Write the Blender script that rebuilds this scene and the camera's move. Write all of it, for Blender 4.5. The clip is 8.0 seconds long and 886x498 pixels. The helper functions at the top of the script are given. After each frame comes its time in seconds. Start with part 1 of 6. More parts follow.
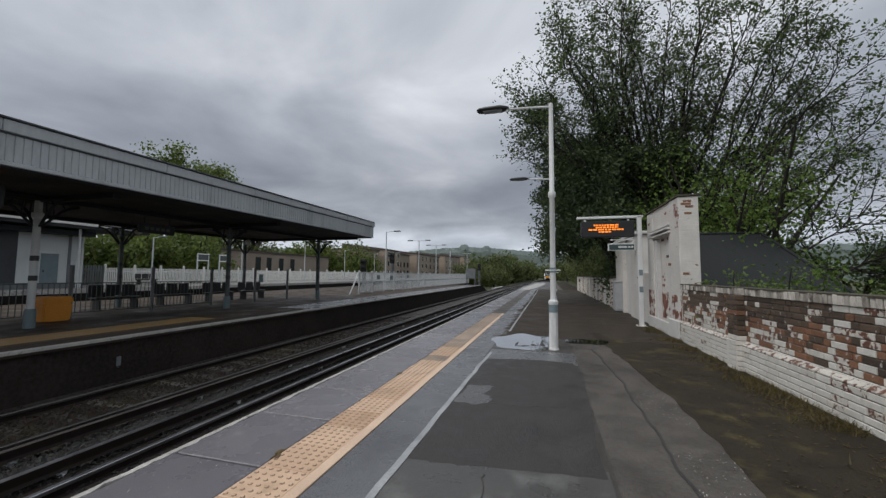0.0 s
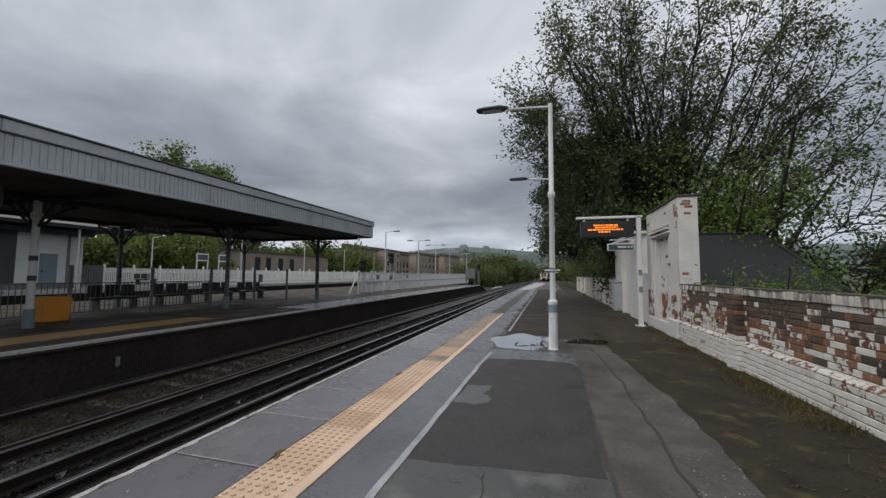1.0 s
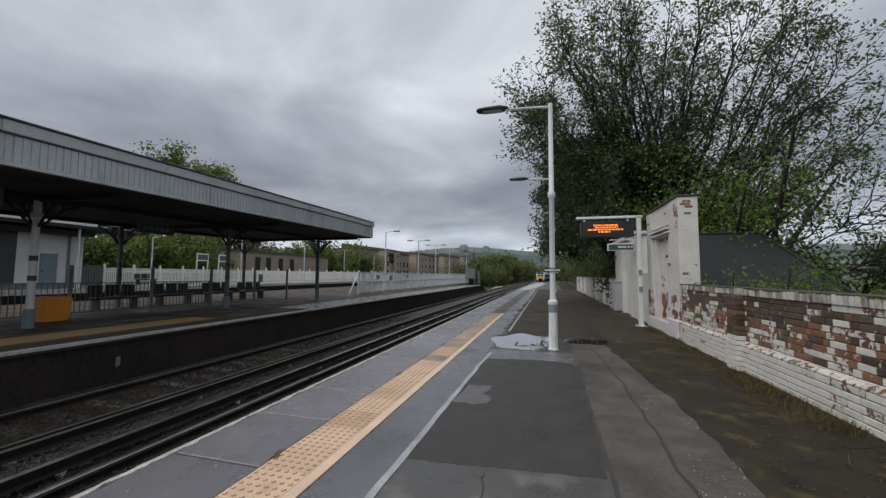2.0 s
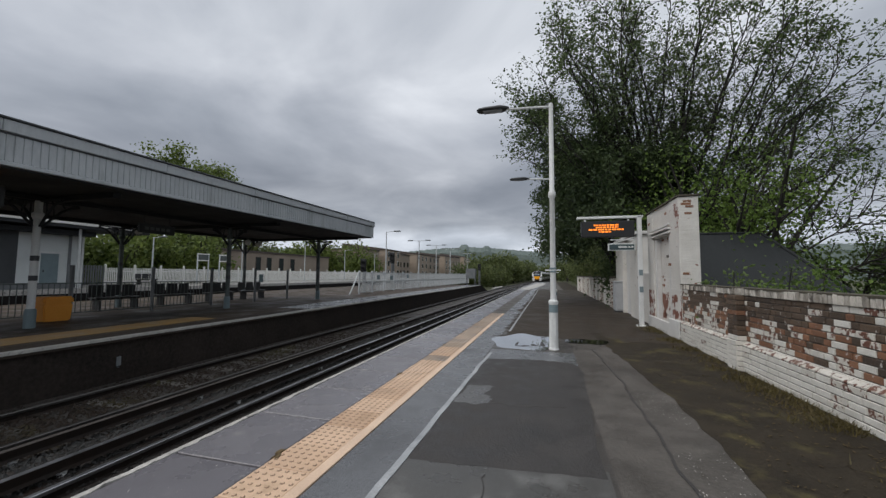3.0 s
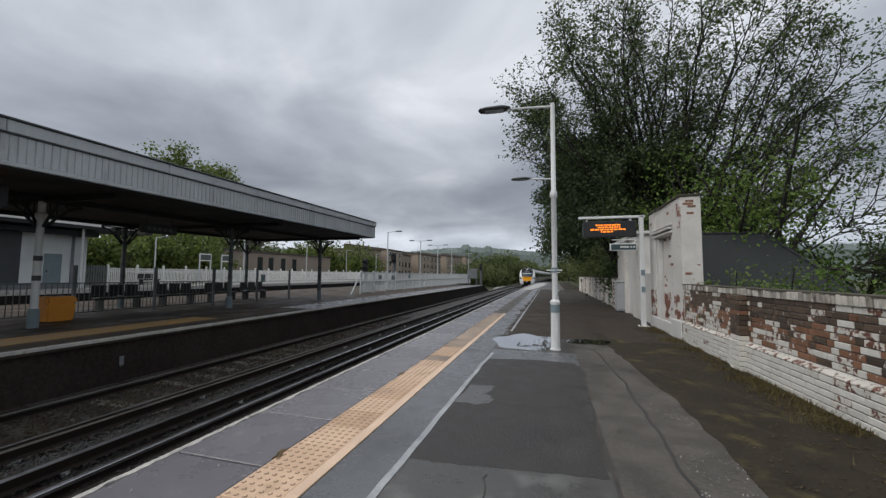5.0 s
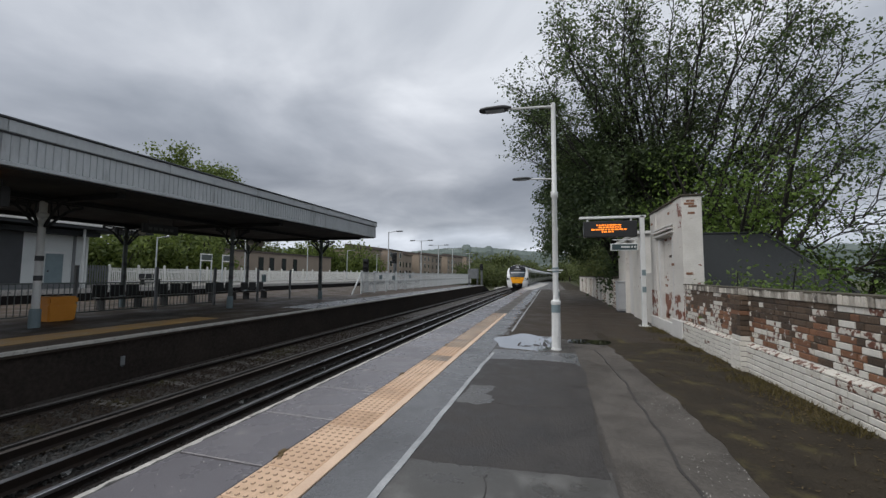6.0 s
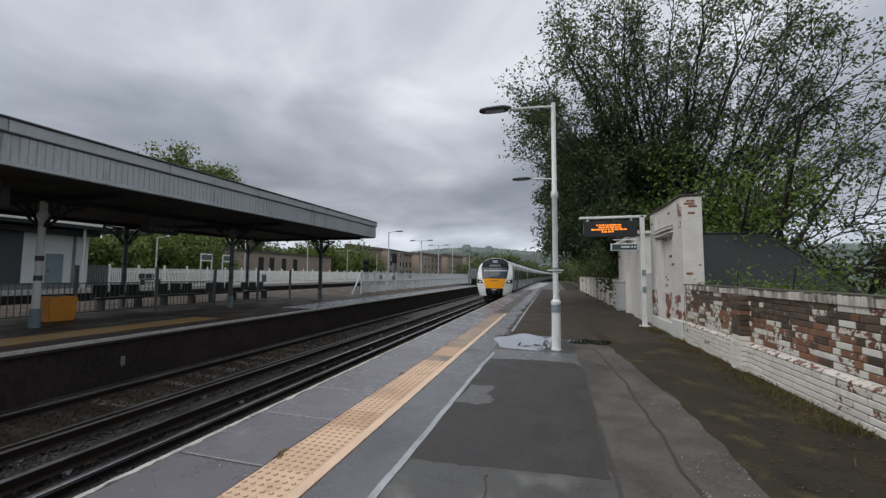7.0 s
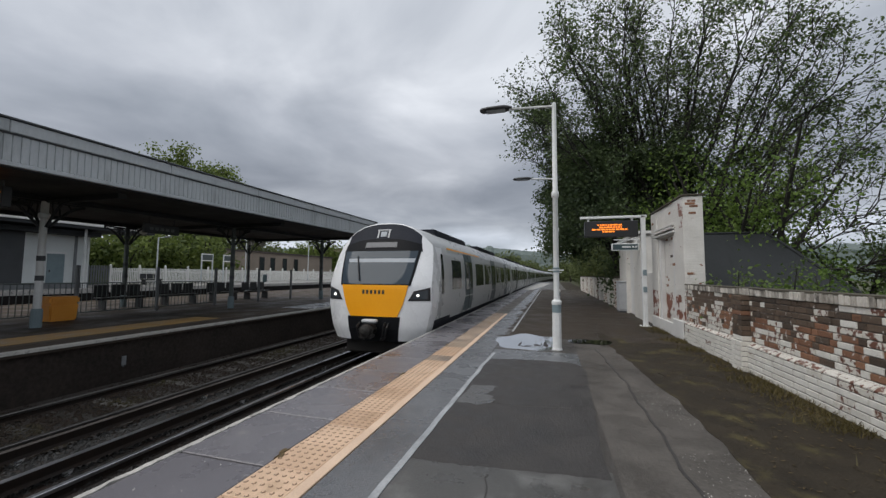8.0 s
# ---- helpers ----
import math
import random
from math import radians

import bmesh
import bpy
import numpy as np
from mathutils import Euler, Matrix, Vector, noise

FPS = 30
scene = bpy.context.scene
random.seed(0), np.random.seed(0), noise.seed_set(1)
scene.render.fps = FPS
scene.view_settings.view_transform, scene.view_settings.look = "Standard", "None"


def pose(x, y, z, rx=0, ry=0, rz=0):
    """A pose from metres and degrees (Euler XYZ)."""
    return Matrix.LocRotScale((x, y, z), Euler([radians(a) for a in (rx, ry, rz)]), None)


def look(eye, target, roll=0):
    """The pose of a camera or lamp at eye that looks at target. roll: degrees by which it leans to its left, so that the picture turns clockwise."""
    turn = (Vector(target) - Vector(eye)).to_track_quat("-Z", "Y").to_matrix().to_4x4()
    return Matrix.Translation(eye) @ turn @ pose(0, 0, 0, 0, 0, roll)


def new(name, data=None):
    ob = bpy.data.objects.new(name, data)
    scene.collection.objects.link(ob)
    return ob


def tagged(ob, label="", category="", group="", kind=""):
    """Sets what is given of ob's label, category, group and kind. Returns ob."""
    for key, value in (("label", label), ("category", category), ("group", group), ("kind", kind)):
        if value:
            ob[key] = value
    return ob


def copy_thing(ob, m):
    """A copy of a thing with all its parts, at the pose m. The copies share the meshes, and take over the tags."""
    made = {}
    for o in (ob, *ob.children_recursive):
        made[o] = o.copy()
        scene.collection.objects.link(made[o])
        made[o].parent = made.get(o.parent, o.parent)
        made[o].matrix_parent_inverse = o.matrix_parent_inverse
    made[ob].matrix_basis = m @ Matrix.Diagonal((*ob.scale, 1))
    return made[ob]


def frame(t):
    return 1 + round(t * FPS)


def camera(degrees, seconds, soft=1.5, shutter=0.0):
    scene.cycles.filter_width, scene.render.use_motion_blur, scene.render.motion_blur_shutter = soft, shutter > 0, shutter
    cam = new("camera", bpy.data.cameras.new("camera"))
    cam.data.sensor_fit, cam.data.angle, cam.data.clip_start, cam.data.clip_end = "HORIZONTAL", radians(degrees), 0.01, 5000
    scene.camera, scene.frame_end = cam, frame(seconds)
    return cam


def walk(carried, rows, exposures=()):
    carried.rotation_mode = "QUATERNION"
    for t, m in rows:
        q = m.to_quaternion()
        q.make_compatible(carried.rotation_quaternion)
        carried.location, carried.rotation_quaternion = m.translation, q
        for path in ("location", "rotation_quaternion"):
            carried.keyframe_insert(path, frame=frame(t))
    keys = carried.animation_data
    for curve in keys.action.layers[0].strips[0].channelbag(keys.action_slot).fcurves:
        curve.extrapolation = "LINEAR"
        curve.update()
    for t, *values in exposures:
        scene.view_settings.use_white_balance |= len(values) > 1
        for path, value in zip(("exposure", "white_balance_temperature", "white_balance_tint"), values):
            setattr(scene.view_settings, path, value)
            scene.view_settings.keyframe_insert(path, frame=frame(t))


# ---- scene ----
# ---------------- camera ----------------
EYE = (0.0, 0.0, 1.4)
YAW, PITCH, ROLL, LENS = 15.46, 3.93, 0.4, 99.4
cam = camera(LENS, 8.0, soft=1.4, shutter=0.0)


def aim(turn, tip=0.0):
    """Turn and tip in hundredths of a degree away from the first view."""
    return pose(*EYE, 90 + PITCH + tip / 100, 0, YAW + turn / 100) @ pose(0, 0, 0, 0, 0, ROLL)


walk(cam, [(0.0, aim(8)), (0.5, aim(4)), (1.0, aim(1)), (1.5, aim(0)), (2.2, aim(3)), (3.0, aim(9)), (3.5, aim(12)),
           (4.0, aim(17)), (4.5, aim(26)), (5.2, aim(35)), (6.0, aim(43)), (6.5, aim(43)), (7.0, aim(44)), (7.5, aim(49)),
           (8.0, aim(54))],
     exposures=[(0.0, 0.32), (1.5, 0.36), (3.0, 0.40), (4.5, 0.44), (6.5, 0.47), (8.0, 0.48)])

# ---------------- light ----------------
SUN_UP, SUN_TURN = 52.0, 222.0
world = bpy.data.worlds.new("overcast")
scene.world = world
world.use_nodes = True


def links(tree):
    """Node maker and linker of a node tree."""
    def node(kind, **sets):
        n = tree.nodes.new(kind)
        for k, v in sets.items():
            if k in n.inputs:
                n.inputs[k].default_value = v
        return n
    return node, tree.links.new


def ramp(n, stops):
    r = n.color_ramp
    while len(r.elements) > 1:
        r.elements.remove(r.elements[0])
    r.elements[0].position, r.elements[0].color = stops[0][0], (*stops[0][1], 1)
    for p, c in stops[1:]:
        r.elements.new(p).color = (*c, 1)
    return n


def build_sky():
    t = world.node_tree
    t.nodes.clear()
    node, link = links(t)
    sky = node("ShaderNodeTexSky")
    sky.sky_type, sky.sun_disc = "NISHITA", False
    sky.sun_elevation, sky.sun_rotation = radians(SUN_UP), radians(SUN_TURN)
    tc = node("ShaderNodeTexCoord")
    sep = node("ShaderNodeSeparateXYZ")
    link(tc.outputs["Generated"], sep.inputs[0])
    up = node("ShaderNodeMath")
    up.operation, up.inputs[1].default_value = "ADD", 0.22
    link(sep.outputs[2], up.inputs[0])
    mx = node("ShaderNodeMath")
    mx.operation, mx.inputs[1].default_value = "MAXIMUM", 0.05
    link(up.outputs[0], mx.inputs[0])
    flat = node("ShaderNodeVectorMath")
    flat.operation = "DIVIDE"
    comb = node("ShaderNodeCombineXYZ")
    for k in range(3):
        link(mx.outputs[0], comb.inputs[k])
    link(tc.outputs["Generated"], flat.inputs[0])
    link(comb.outputs[0], flat.inputs[1])
    n1 = node("ShaderNodeTexNoise", Scale=1.35, Detail=7.0, Roughness=0.5, Distortion=0.35)
    link(flat.outputs[0], n1.inputs["Vector"])
    r1 = ramp(node("ShaderNodeValToRGB"), [(0.30, (0.235, 0.255, 0.290)), (0.48, (0.335, 0.355, 0.395)), (0.62, (0.44, 0.46, 0.50)), (0.78, (0.60, 0.62, 0.66))])
    link(n1.outputs[0], r1.inputs[0])
    # the cloud base darkens towards a low bank and clears just over the hills
    r2 = ramp(node("ShaderNodeValToRGB"), [(0.0, (1.2, 1.22, 1.25)), (0.092, (1.35, 1.36, 1.38)), (0.128, (0.80, 0.80, 0.81)), (0.21, (0.66, 0.66, 0.67)), (0.34, (1.0, 1.0, 1.0)), (0.6, (1.25, 1.25, 1.23)), (1.0, (1.6, 1.6, 1.55))])
    n2 = node("ShaderNodeTexNoise", Scale=5.0, Detail=4.0)
    link(tc.outputs["Generated"], n2.inputs["Vector"])
    ad = node("ShaderNodeMath")
    ad.operation, ad.inputs[1].default_value = "MULTIPLY_ADD", 0.07
    link(n2.outputs[0], ad.inputs[0])
    link(sep.outputs[2], ad.inputs[2])
    sh = node("ShaderNodeMath")
    sh.operation, sh.inputs[1].default_value = "SUBTRACT", 0.035
    link(ad.outputs[0], sh.inputs[0])
    link(sh.outputs[0], r2.inputs[0])
    mul = node("ShaderNodeMix")
    mul.data_type, mul.blend_type = "RGBA", "MULTIPLY"
    mul.inputs[0].default_value = 1.0
    link(r1.outputs[0], mul.inputs[6])
    link(r2.outputs[0], mul.inputs[7])
    b1, b2 = node("ShaderNodeBackground", Strength=0.92), node("ShaderNodeBackground", Strength=0.008)
    link(mul.outputs[2], b1.inputs[0])
    link(sky.outputs[0], b2.inputs[0])
    both, out = node("ShaderNodeAddShader"), node("ShaderNodeOutputWorld")
    link(b1.outputs[0], both.inputs[0])
    link(b2.outputs[0], both.inputs[1])
    link(both.outputs[0], out.inputs[0])


build_sky()
sun = new("sun", bpy.data.lights.new("sun", "SUN"))
sun.data.energy, sun.data.angle, sun.data.color = 1.3, radians(50), (1.0, 0.97, 0.93)
sun.matrix_world = look((0, 0, 0), (math.sin(radians(SUN_TURN)) * -1, -math.cos(radians(SUN_TURN)), -math.tan(radians(SUN_UP))))

# ---------------- materials ----------------


def material(name, a, b, scale=3.0, rough=(0.6, 0.8), bump=0.15, fine=40.0, metal=0.0, coord="Position", rand=0.0, spec=0.5, c=None, c_at=(0.55, 0.7), c_scale=1.0, stretch=(1, 1, 1)):
    """Two tones mixed by coarse and fine noise, an optional third in patches; rand: piece to piece spread."""
    m = bpy.data.materials.new(name)
    m.use_nodes = True
    t = m.node_tree
    node, link = links(t)
    bsdf = t.nodes["Principled BSDF"]
    if coord == "Position":
        src = node("ShaderNodeNewGeometry").outputs["Position"]
    else:
        src = node("ShaderNodeTexCoord").outputs["Object"]
    mp = node("ShaderNodeMapping")
    mp.inputs["Scale"].default_value = stretch
    link(src, mp.inputs[0])
    v = mp.outputs[0]
    n1 = node("ShaderNodeTexNoise", Scale=scale, Detail=6.0, Roughness=0.6)
    n2 = node("ShaderNodeTexNoise", Scale=fine, Detail=4.0, Roughness=0.65)
    link(v, n1.inputs["Vector"]), link(v, n2.inputs["Vector"])
    mix = node("ShaderNodeMath")
    mix.operation, mix.inputs[1].default_value = "MULTIPLY_ADD", 0.45
    link(n2.outputs[0], mix.inputs[0])
    half = node("ShaderNodeMath")
    half.operation, half.inputs[1].default_value = "MULTIPLY", 0.55
    link(n1.outputs[0], half.inputs[0])
    link(half.outputs[0], mix.inputs[2])
    fac = mix.outputs[0]
    if rand:
        oi = node("ShaderNodeObjectInfo")
        ra = node("ShaderNodeMath")
        ra.operation, ra.inputs[1].default_value = "MULTIPLY_ADD", rand
        link(oi.outputs["Random"], ra.inputs[0])
        link(fac, ra.inputs[2])
        rs = node("ShaderNodeMath")
        rs.operation, rs.inputs[1].default_value = "SUBTRACT", rand / 2
        link(ra.outputs[0], rs.inputs[0])
        fac = rs.outputs[0]
    cr = ramp(node("ShaderNodeValToRGB"), [(0.32, a), (0.68, b)])
    link(fac, cr.inputs[0])
    colour = cr.outputs[0]
    if c:
        n3 = node("ShaderNodeTexNoise", Scale=c_scale, Detail=8.0, Roughness=0.62)
        link(v, n3.inputs["Vector"])
        mr = node("ShaderNodeMapRange")
        mr.inputs[1].default_value, mr.inputs[2].default_value = c_at
        link(n3.outputs[0], mr.inputs[0])
        mc = node("ShaderNodeMix")
        mc.data_type = "RGBA"
        link(mr.outputs[0], mc.inputs[0])
        link(colour, mc.inputs[6])
        mc.inputs[7].default_value = (*c, 1)
        colour = mc.outputs[2]
    link(colour, bsdf.inputs["Base Color"])
    rr = node("ShaderNodeMapRange")
    rr.inputs[1].default_value, rr.inputs[2].default_value = 0.35, 0.65
    rr.inputs[3].default_value, rr.inputs[4].default_value = rough
    link(n1.outputs[0], rr.inputs[0])
    link(rr.outputs[0], bsdf.inputs["Roughness"])
    bsdf.inputs["Metallic"].default_value = metal
    bsdf.inputs["Specular IOR Level"].default_value = spec
    if bump:
        bp = node("ShaderNodeBump", Strength=bump, Distance=0.02)
        link(n2.outputs[0], bp.inputs["Height"])
        link(bp.outputs[0], bsdf.inputs["Normal"])
    return m


def glow(name, colour, strength):
    m = bpy.data.materials.new(name)
    m.use_nodes = True
    bsdf = m.node_tree.nodes["Principled BSDF"]
    bsdf.inputs["Base Color"].default_value = (*colour, 1)
    bsdf.inputs["Emission Color"].default_value = (*colour, 1)
    bsdf.inputs["Emission Strength"].default_value = strength
    return m


def glassy(name, colour, rough=0.05):
    m = bpy.data.materials.new(name)
    m.use_nodes = True
    bsdf = m.node_tree.nodes["Principled BSDF"]
    bsdf.inputs["Base Color"].default_value = (*colour, 1)
    bsdf.inputs["Roughness"].default_value = rough
    bsdf.inputs["Specular IOR Level"].default_value = 0.6
    return m


M_ASPHALT = material("wet_asphalt", (0.034, 0.030, 0.027), (0.078, 0.070, 0.063), 2.2, (0.28, 0.7), 0.45, 34, spec=0.4, c=(0.024, 0.021, 0.019), c_at=(0.52, 0.72), c_scale=0.6)
M_ASPHALT_OLD = material("worn_asphalt", (0.046, 0.041, 0.036), (0.128, 0.115, 0.102), 2.6, (0.4, 0.8), 0.5, 30, spec=0.35, c=(0.042, 0.037, 0.032), c_at=(0.52, 0.70), c_scale=0.9)
M_ASPHALT_NEW = material("dark_asphalt_patch", (0.026, 0.024, 0.0235), (0.066, 0.061, 0.058), 2.4, (0.42, 0.8), 0.45, 36, spec=0.35, c=(0.075, 0.070, 0.066), c_at=(0.60, 0.78), c_scale=0.9)
M_MOSS = material("mossy_asphalt", (0.014, 0.011, 0.0075), (0.056, 0.045, 0.031), 2.6, (0.65, 0.95), 0.6, 45, spec=0.2, c=(0.095, 0.080, 0.034), c_at=(0.55, 0.68), c_scale=1.6)
M_COPING = material("wet_concrete_coping", (0.090, 0.084, 0.094), (0.172, 0.163, 0.175), 1.1, (0.10, 0.48), 0.15, 90, rand=0.30, c=(0.23, 0.215, 0.21), c_at=(0.58, 0.72), c_scale=4.0)
M_BAND = material("wet_grey_band", (0.060, 0.062, 0.066), (0.175, 0.18, 0.19), 1.6, (0.12, 0.5), 0.3, 50, c=(0.05, 0.05, 0.052), c_at=(0.5, 0.7), c_scale=0.8)
M_NOSING = material("worn_white_edge", (0.26, 0.25, 0.235), (0.58, 0.56, 0.52), 5, (0.4, 0.7), 0.3, 60, c=(0.13, 0.12, 0.11), c_at=(0.56, 0.68), c_scale=9.0)
M_TACTILE = material("buff_tactile_paving", (0.47, 0.30, 0.185), (0.70, 0.49, 0.335), 1.8, (0.30, 0.55), 0.12, 70, rand=0.28, c=(0.34, 0.22, 0.125), c_at=(0.56, 0.74), c_scale=3.0)
M_YELLOW = material("faded_yellow_line", (0.55, 0.38, 0.26), (0.76, 0.57, 0.42), 2.5, (0.35, 0.6), 0.12, 60)
M_WHITELINE = material("worn_white_line", (0.17, 0.18, 0.19), (0.46, 0.47, 0.48), 3.0, (0.35, 0.6), 0.2, 50)
M_FARYELLOW = material("far_yellow_band", (0.17, 0.105, 0.036), (0.48, 0.29, 0.10), 1.8, (0.4, 0.7), 0.2, 40)
M_BRICKDARK = material("dark_platform_wall", (0.008, 0.007, 0.007), (0.024, 0.021, 0.020), 1.5, (0.7, 0.9), 0.6, 14, spec=0.15)
M_BRICKBROWN = material("dark_brown_platform_wall", (0.014, 0.012, 0.0105), (0.052, 0.042, 0.036), 0.8, (0.75, 0.95), 0.6, 14, spec=0.12)
M_BALLAST = material("ballast", (0.012, 0.0105, 0.0095), (0.046, 0.039, 0.034), 0.9, (0.5, 0.85), 1.0, 26, spec=0.40, c=(0.028, 0.016, 0.011), c_at=(0.45, 0.65), c_scale=0.5)
M_STONE = material("ballast_stone", (0.010, 0.009, 0.008), (0.052, 0.048, 0.044), 3, (0.55, 0.9), 0.4, 50, spec=0.25)
M_SLEEPER = material("sleeper", (0.028, 0.026, 0.023), (0.100, 0.094, 0.087), 3, (0.45, 0.85), 0.4, 40, rand=0.3, spec=0.25)
M_RUST = material("rusty_rail", (0.008, 0.006, 0.005), (0.024, 0.016, 0.012), 3, (0.6, 0.85), 0.3, 50, spec=0.25)
M_RAILTOP = material("polished_rail_head", (0.30, 0.30, 0.31), (0.48, 0.48, 0.50), 1.0, (0.26, 0.42), 0.02, 30, metal=1.0)
M_RAILWORN = material("worn_rail_head", (0.09, 0.085, 0.08), (0.20, 0.19, 0.185), 1.0, (0.32, 0.5), 0.05, 30, metal=0.9)
M_RAILDULL = material("dull_rail_head", (0.07, 0.06, 0.055), (0.15, 0.13, 0.12), 1.0, (0.4, 0.6), 0.05, 30, metal=0.6)
M_WETFAR = material("damp_brown_asphalt", (0.038, 0.028, 0.020), (0.088, 0.066, 0.047), 0.9, (0.42, 0.85), 0.3, 90, spec=0.25, c=(0.022, 0.018, 0.015), c_at=(0.52, 0.7), c_scale=0.35)
M_BROWNASPH = material("brown_damp_asphalt", (0.030, 0.0235, 0.018), (0.066, 0.053, 0.041), 1.4, (0.55, 0.9), 0.4, 90, spec=0.22, c=(0.028, 0.023, 0.018), c_at=(0.52, 0.7), c_scale=0.4)
M_GROUND = material("rough_grass", (0.030, 0.036, 0.014), (0.085, 0.090, 0.035), 0.35, (0.8, 0.95), 0.6, 8, c=(0.11, 0.095, 0.055), c_at=(0.55, 0.72), c_scale=0.12)
M_WHITEPAINT = material("weathered_white_paint", (0.56, 0.57, 0.56), (0.74, 0.75, 0.74), 2.2, (0.4, 0.6), 0.06, 30, coord="Object", c=(0.42, 0.42, 0.39), c_at=(0.6, 0.8), c_scale=2.0)
M_DKGREY = material("dark_grey_paint", (0.035, 0.039, 0.043), (0.065, 0.070, 0.075), 2.0, (0.4, 0.6), 0.05, 30, coord="Object")
M_FASCIA = material("grey_metal_fascia", (0.38, 0.405, 0.42), (0.52, 0.545, 0.56), 0.9, (0.35, 0.55), 0.05, 20, c=(0.24, 0.25, 0.25), c_at=(0.56, 0.76), c_scale=1.6, stretch=(1, 1, 0.25))
# near-black tone, the shade under the canopies put into the colour
M_SOFFIT = material("shade_dark_soffit", (0.011, 0.013, 0.015), (0.026, 0.029, 0.033), 1.2, (0.6, 0.8), 0.1, 20)
M_STEELBLUE = material("blue_grey_paint", (0.14, 0.19, 0.21), (0.20, 0.26, 0.28), 3, (0.4, 0.6), 0.08, 30)
M_LAMPHEAD = material("black_lamp_housing", (0.012, 0.012, 0.013), (0.03, 0.03, 0.03), 4, (0.35, 0.5), 0.05, 40)
M_ORANGE = material("orange_grit_bin", (0.70, 0.27, 0.03), (0.85, 0.38, 0.06), 2, (0.45, 0.65), 0.1, 30)
# pale metallic base lifts the sky's reflection above that of plain water
M_PUDDLE = glassy("sky_bright_water", (0.80, 0.82, 0.84), 0.03)
M_PUDDLE.node_tree.nodes["Principled BSDF"].inputs["Metallic"].default_value = 0.9
# dark base stands in for the reflected tree
M_PUDDLE_DARK = glassy("tree_dark_water", (0.012, 0.011, 0.010), 0.03)
M_BARK = material("bark", (0.012, 0.011, 0.009), (0.036, 0.032, 0.027), 3, (0.8, 0.95), 0.6, 25)
M_AMBER = glow("amber_led", (1.0, 0.25, 0.02), 0.85)
M_BLACK = material("black_plastic", (0.010, 0.010, 0.011), (0.020, 0.020, 0.021), 3, (0.3, 0.5), 0.03, 40, coord="Object")


def leaf_material(name, a, b):
    m = bpy.data.materials.new(name)
    m.use_nodes = True
    t = m.node_tree
    node, link = links(t)
    bsdf = t.nodes["Principled BSDF"]
    g = node("ShaderNodeNewGeometry")
    n = node("ShaderNodeTexNoise", Scale=0.45, Detail=3.0)
    link(g.outputs["Position"], n.inputs["Vector"])
    ad = node("ShaderNodeMath")
    ad.operation, ad.inputs[1].default_value = "MULTIPLY_ADD", 0.5
    link(g.outputs["Random Per Island"], ad.inputs[0])
    link(n.outputs[0], ad.inputs[2])
    cr = ramp(node("ShaderNodeValToRGB"), [(0.35, a), (0.95, b)])
    link(ad.outputs[0], cr.inputs[0])
    link(cr.outputs[0], bsdf.inputs["Base Color"])
    bsdf.inputs["Roughness"].default_value = 0.55
    bsdf.inputs["Specular IOR Level"].default_value = 0.35
    tr = node("ShaderNodeBsdfTranslucent")
    link(cr.outputs[0], tr.inputs[0])
    mx = node("ShaderNodeMixShader", Fac=0.42)
    link(bsdf.outputs[0], mx.inputs[1])
    link(tr.outputs[0], mx.inputs[2])
    link(mx.outputs[0], t.nodes["Material Output"].inputs[0])
    return m


M_LEAF = leaf_material("leaf_green", (0.052, 0.084, 0.026), (0.14, 0.20, 0.055))
M_LEAF_DARK = leaf_material("leaf_dark", (0.026, 0.045, 0.022), (0.085, 0.120, 0.048))
M_LEAF_LIGHT = leaf_material("leaf_light", (0.058, 0.112, 0.022), (0.165, 0.245, 0.050))
M_LEAF_FAR = leaf_material("leaf_far", (0.055, 0.082, 0.028), (0.145, 0.170, 0.060))

# ---------------- mesh helpers ----------------


def box(bm, x0, x1, y0, y1, z0, z1):
    v = [bm.verts.new(p) for p in ((x0, y0, z0), (x1, y0, z0), (x1, y1, z0), (x0, y1, z0), (x0, y0, z1), (x1, y0, z1), (x1, y1, z1), (x0, y1, z1))]
    for f in ((3, 2, 1, 0), (4, 5, 6, 7), (0, 1, 5, 4), (1, 2, 6, 5), (2, 3, 7, 6), (3, 0, 4, 7)):
        bm.faces.new([v[i] for i in f])
    return v


def bbox(x0, x1, y0, y1, z0, z1, bevel=0.0, seg=1):
    bm = bmesh.new()
    box(bm, x0, x1, y0, y1, z0, z1)
    if bevel:
        bmesh.ops.bevel(bm, geom=bm.edges[:], offset=bevel, segments=seg, affect="EDGES")
    return bm


def tube(bm, pts, radii, n=8, caps=True):
    """A tapered tube along points."""
    rings = []
    pts = [Vector(p) for p in pts]
    for i, p in enumerate(pts):
        d = (pts[min(i + 1, len(pts) - 1)] - pts[max(i - 1, 0)]).normalized()
        a = d.orthogonal().normalized() if abs(d.z) < 0.95 else Vector((1, 0, 0)).cross(d).normalized()
        b = d.cross(a)
        r = radii[i] if isinstance(radii, (list, tuple)) else radii
        rings.append([bm.verts.new(p + r * (math.cos(k * math.tau / n) * a + math.sin(k * math.tau / n) * b)) for k in range(n)])
    for r0, r1 in zip(rings, rings[1:]):
        turn = min(range(n), key=lambda s: sum((r0[k].co - r1[(k + s) % n].co).length for k in range(0, n, max(1, n // 4))))
        for k in range(n):
            bm.faces.new((r0[k], r0[(k + 1) % n], r1[(k + 1 + turn) % n], r1[(k + turn) % n]))
    if caps:
        bm.faces.new(rings[0][::-1]), bm.faces.new(rings[-1])
    return bm


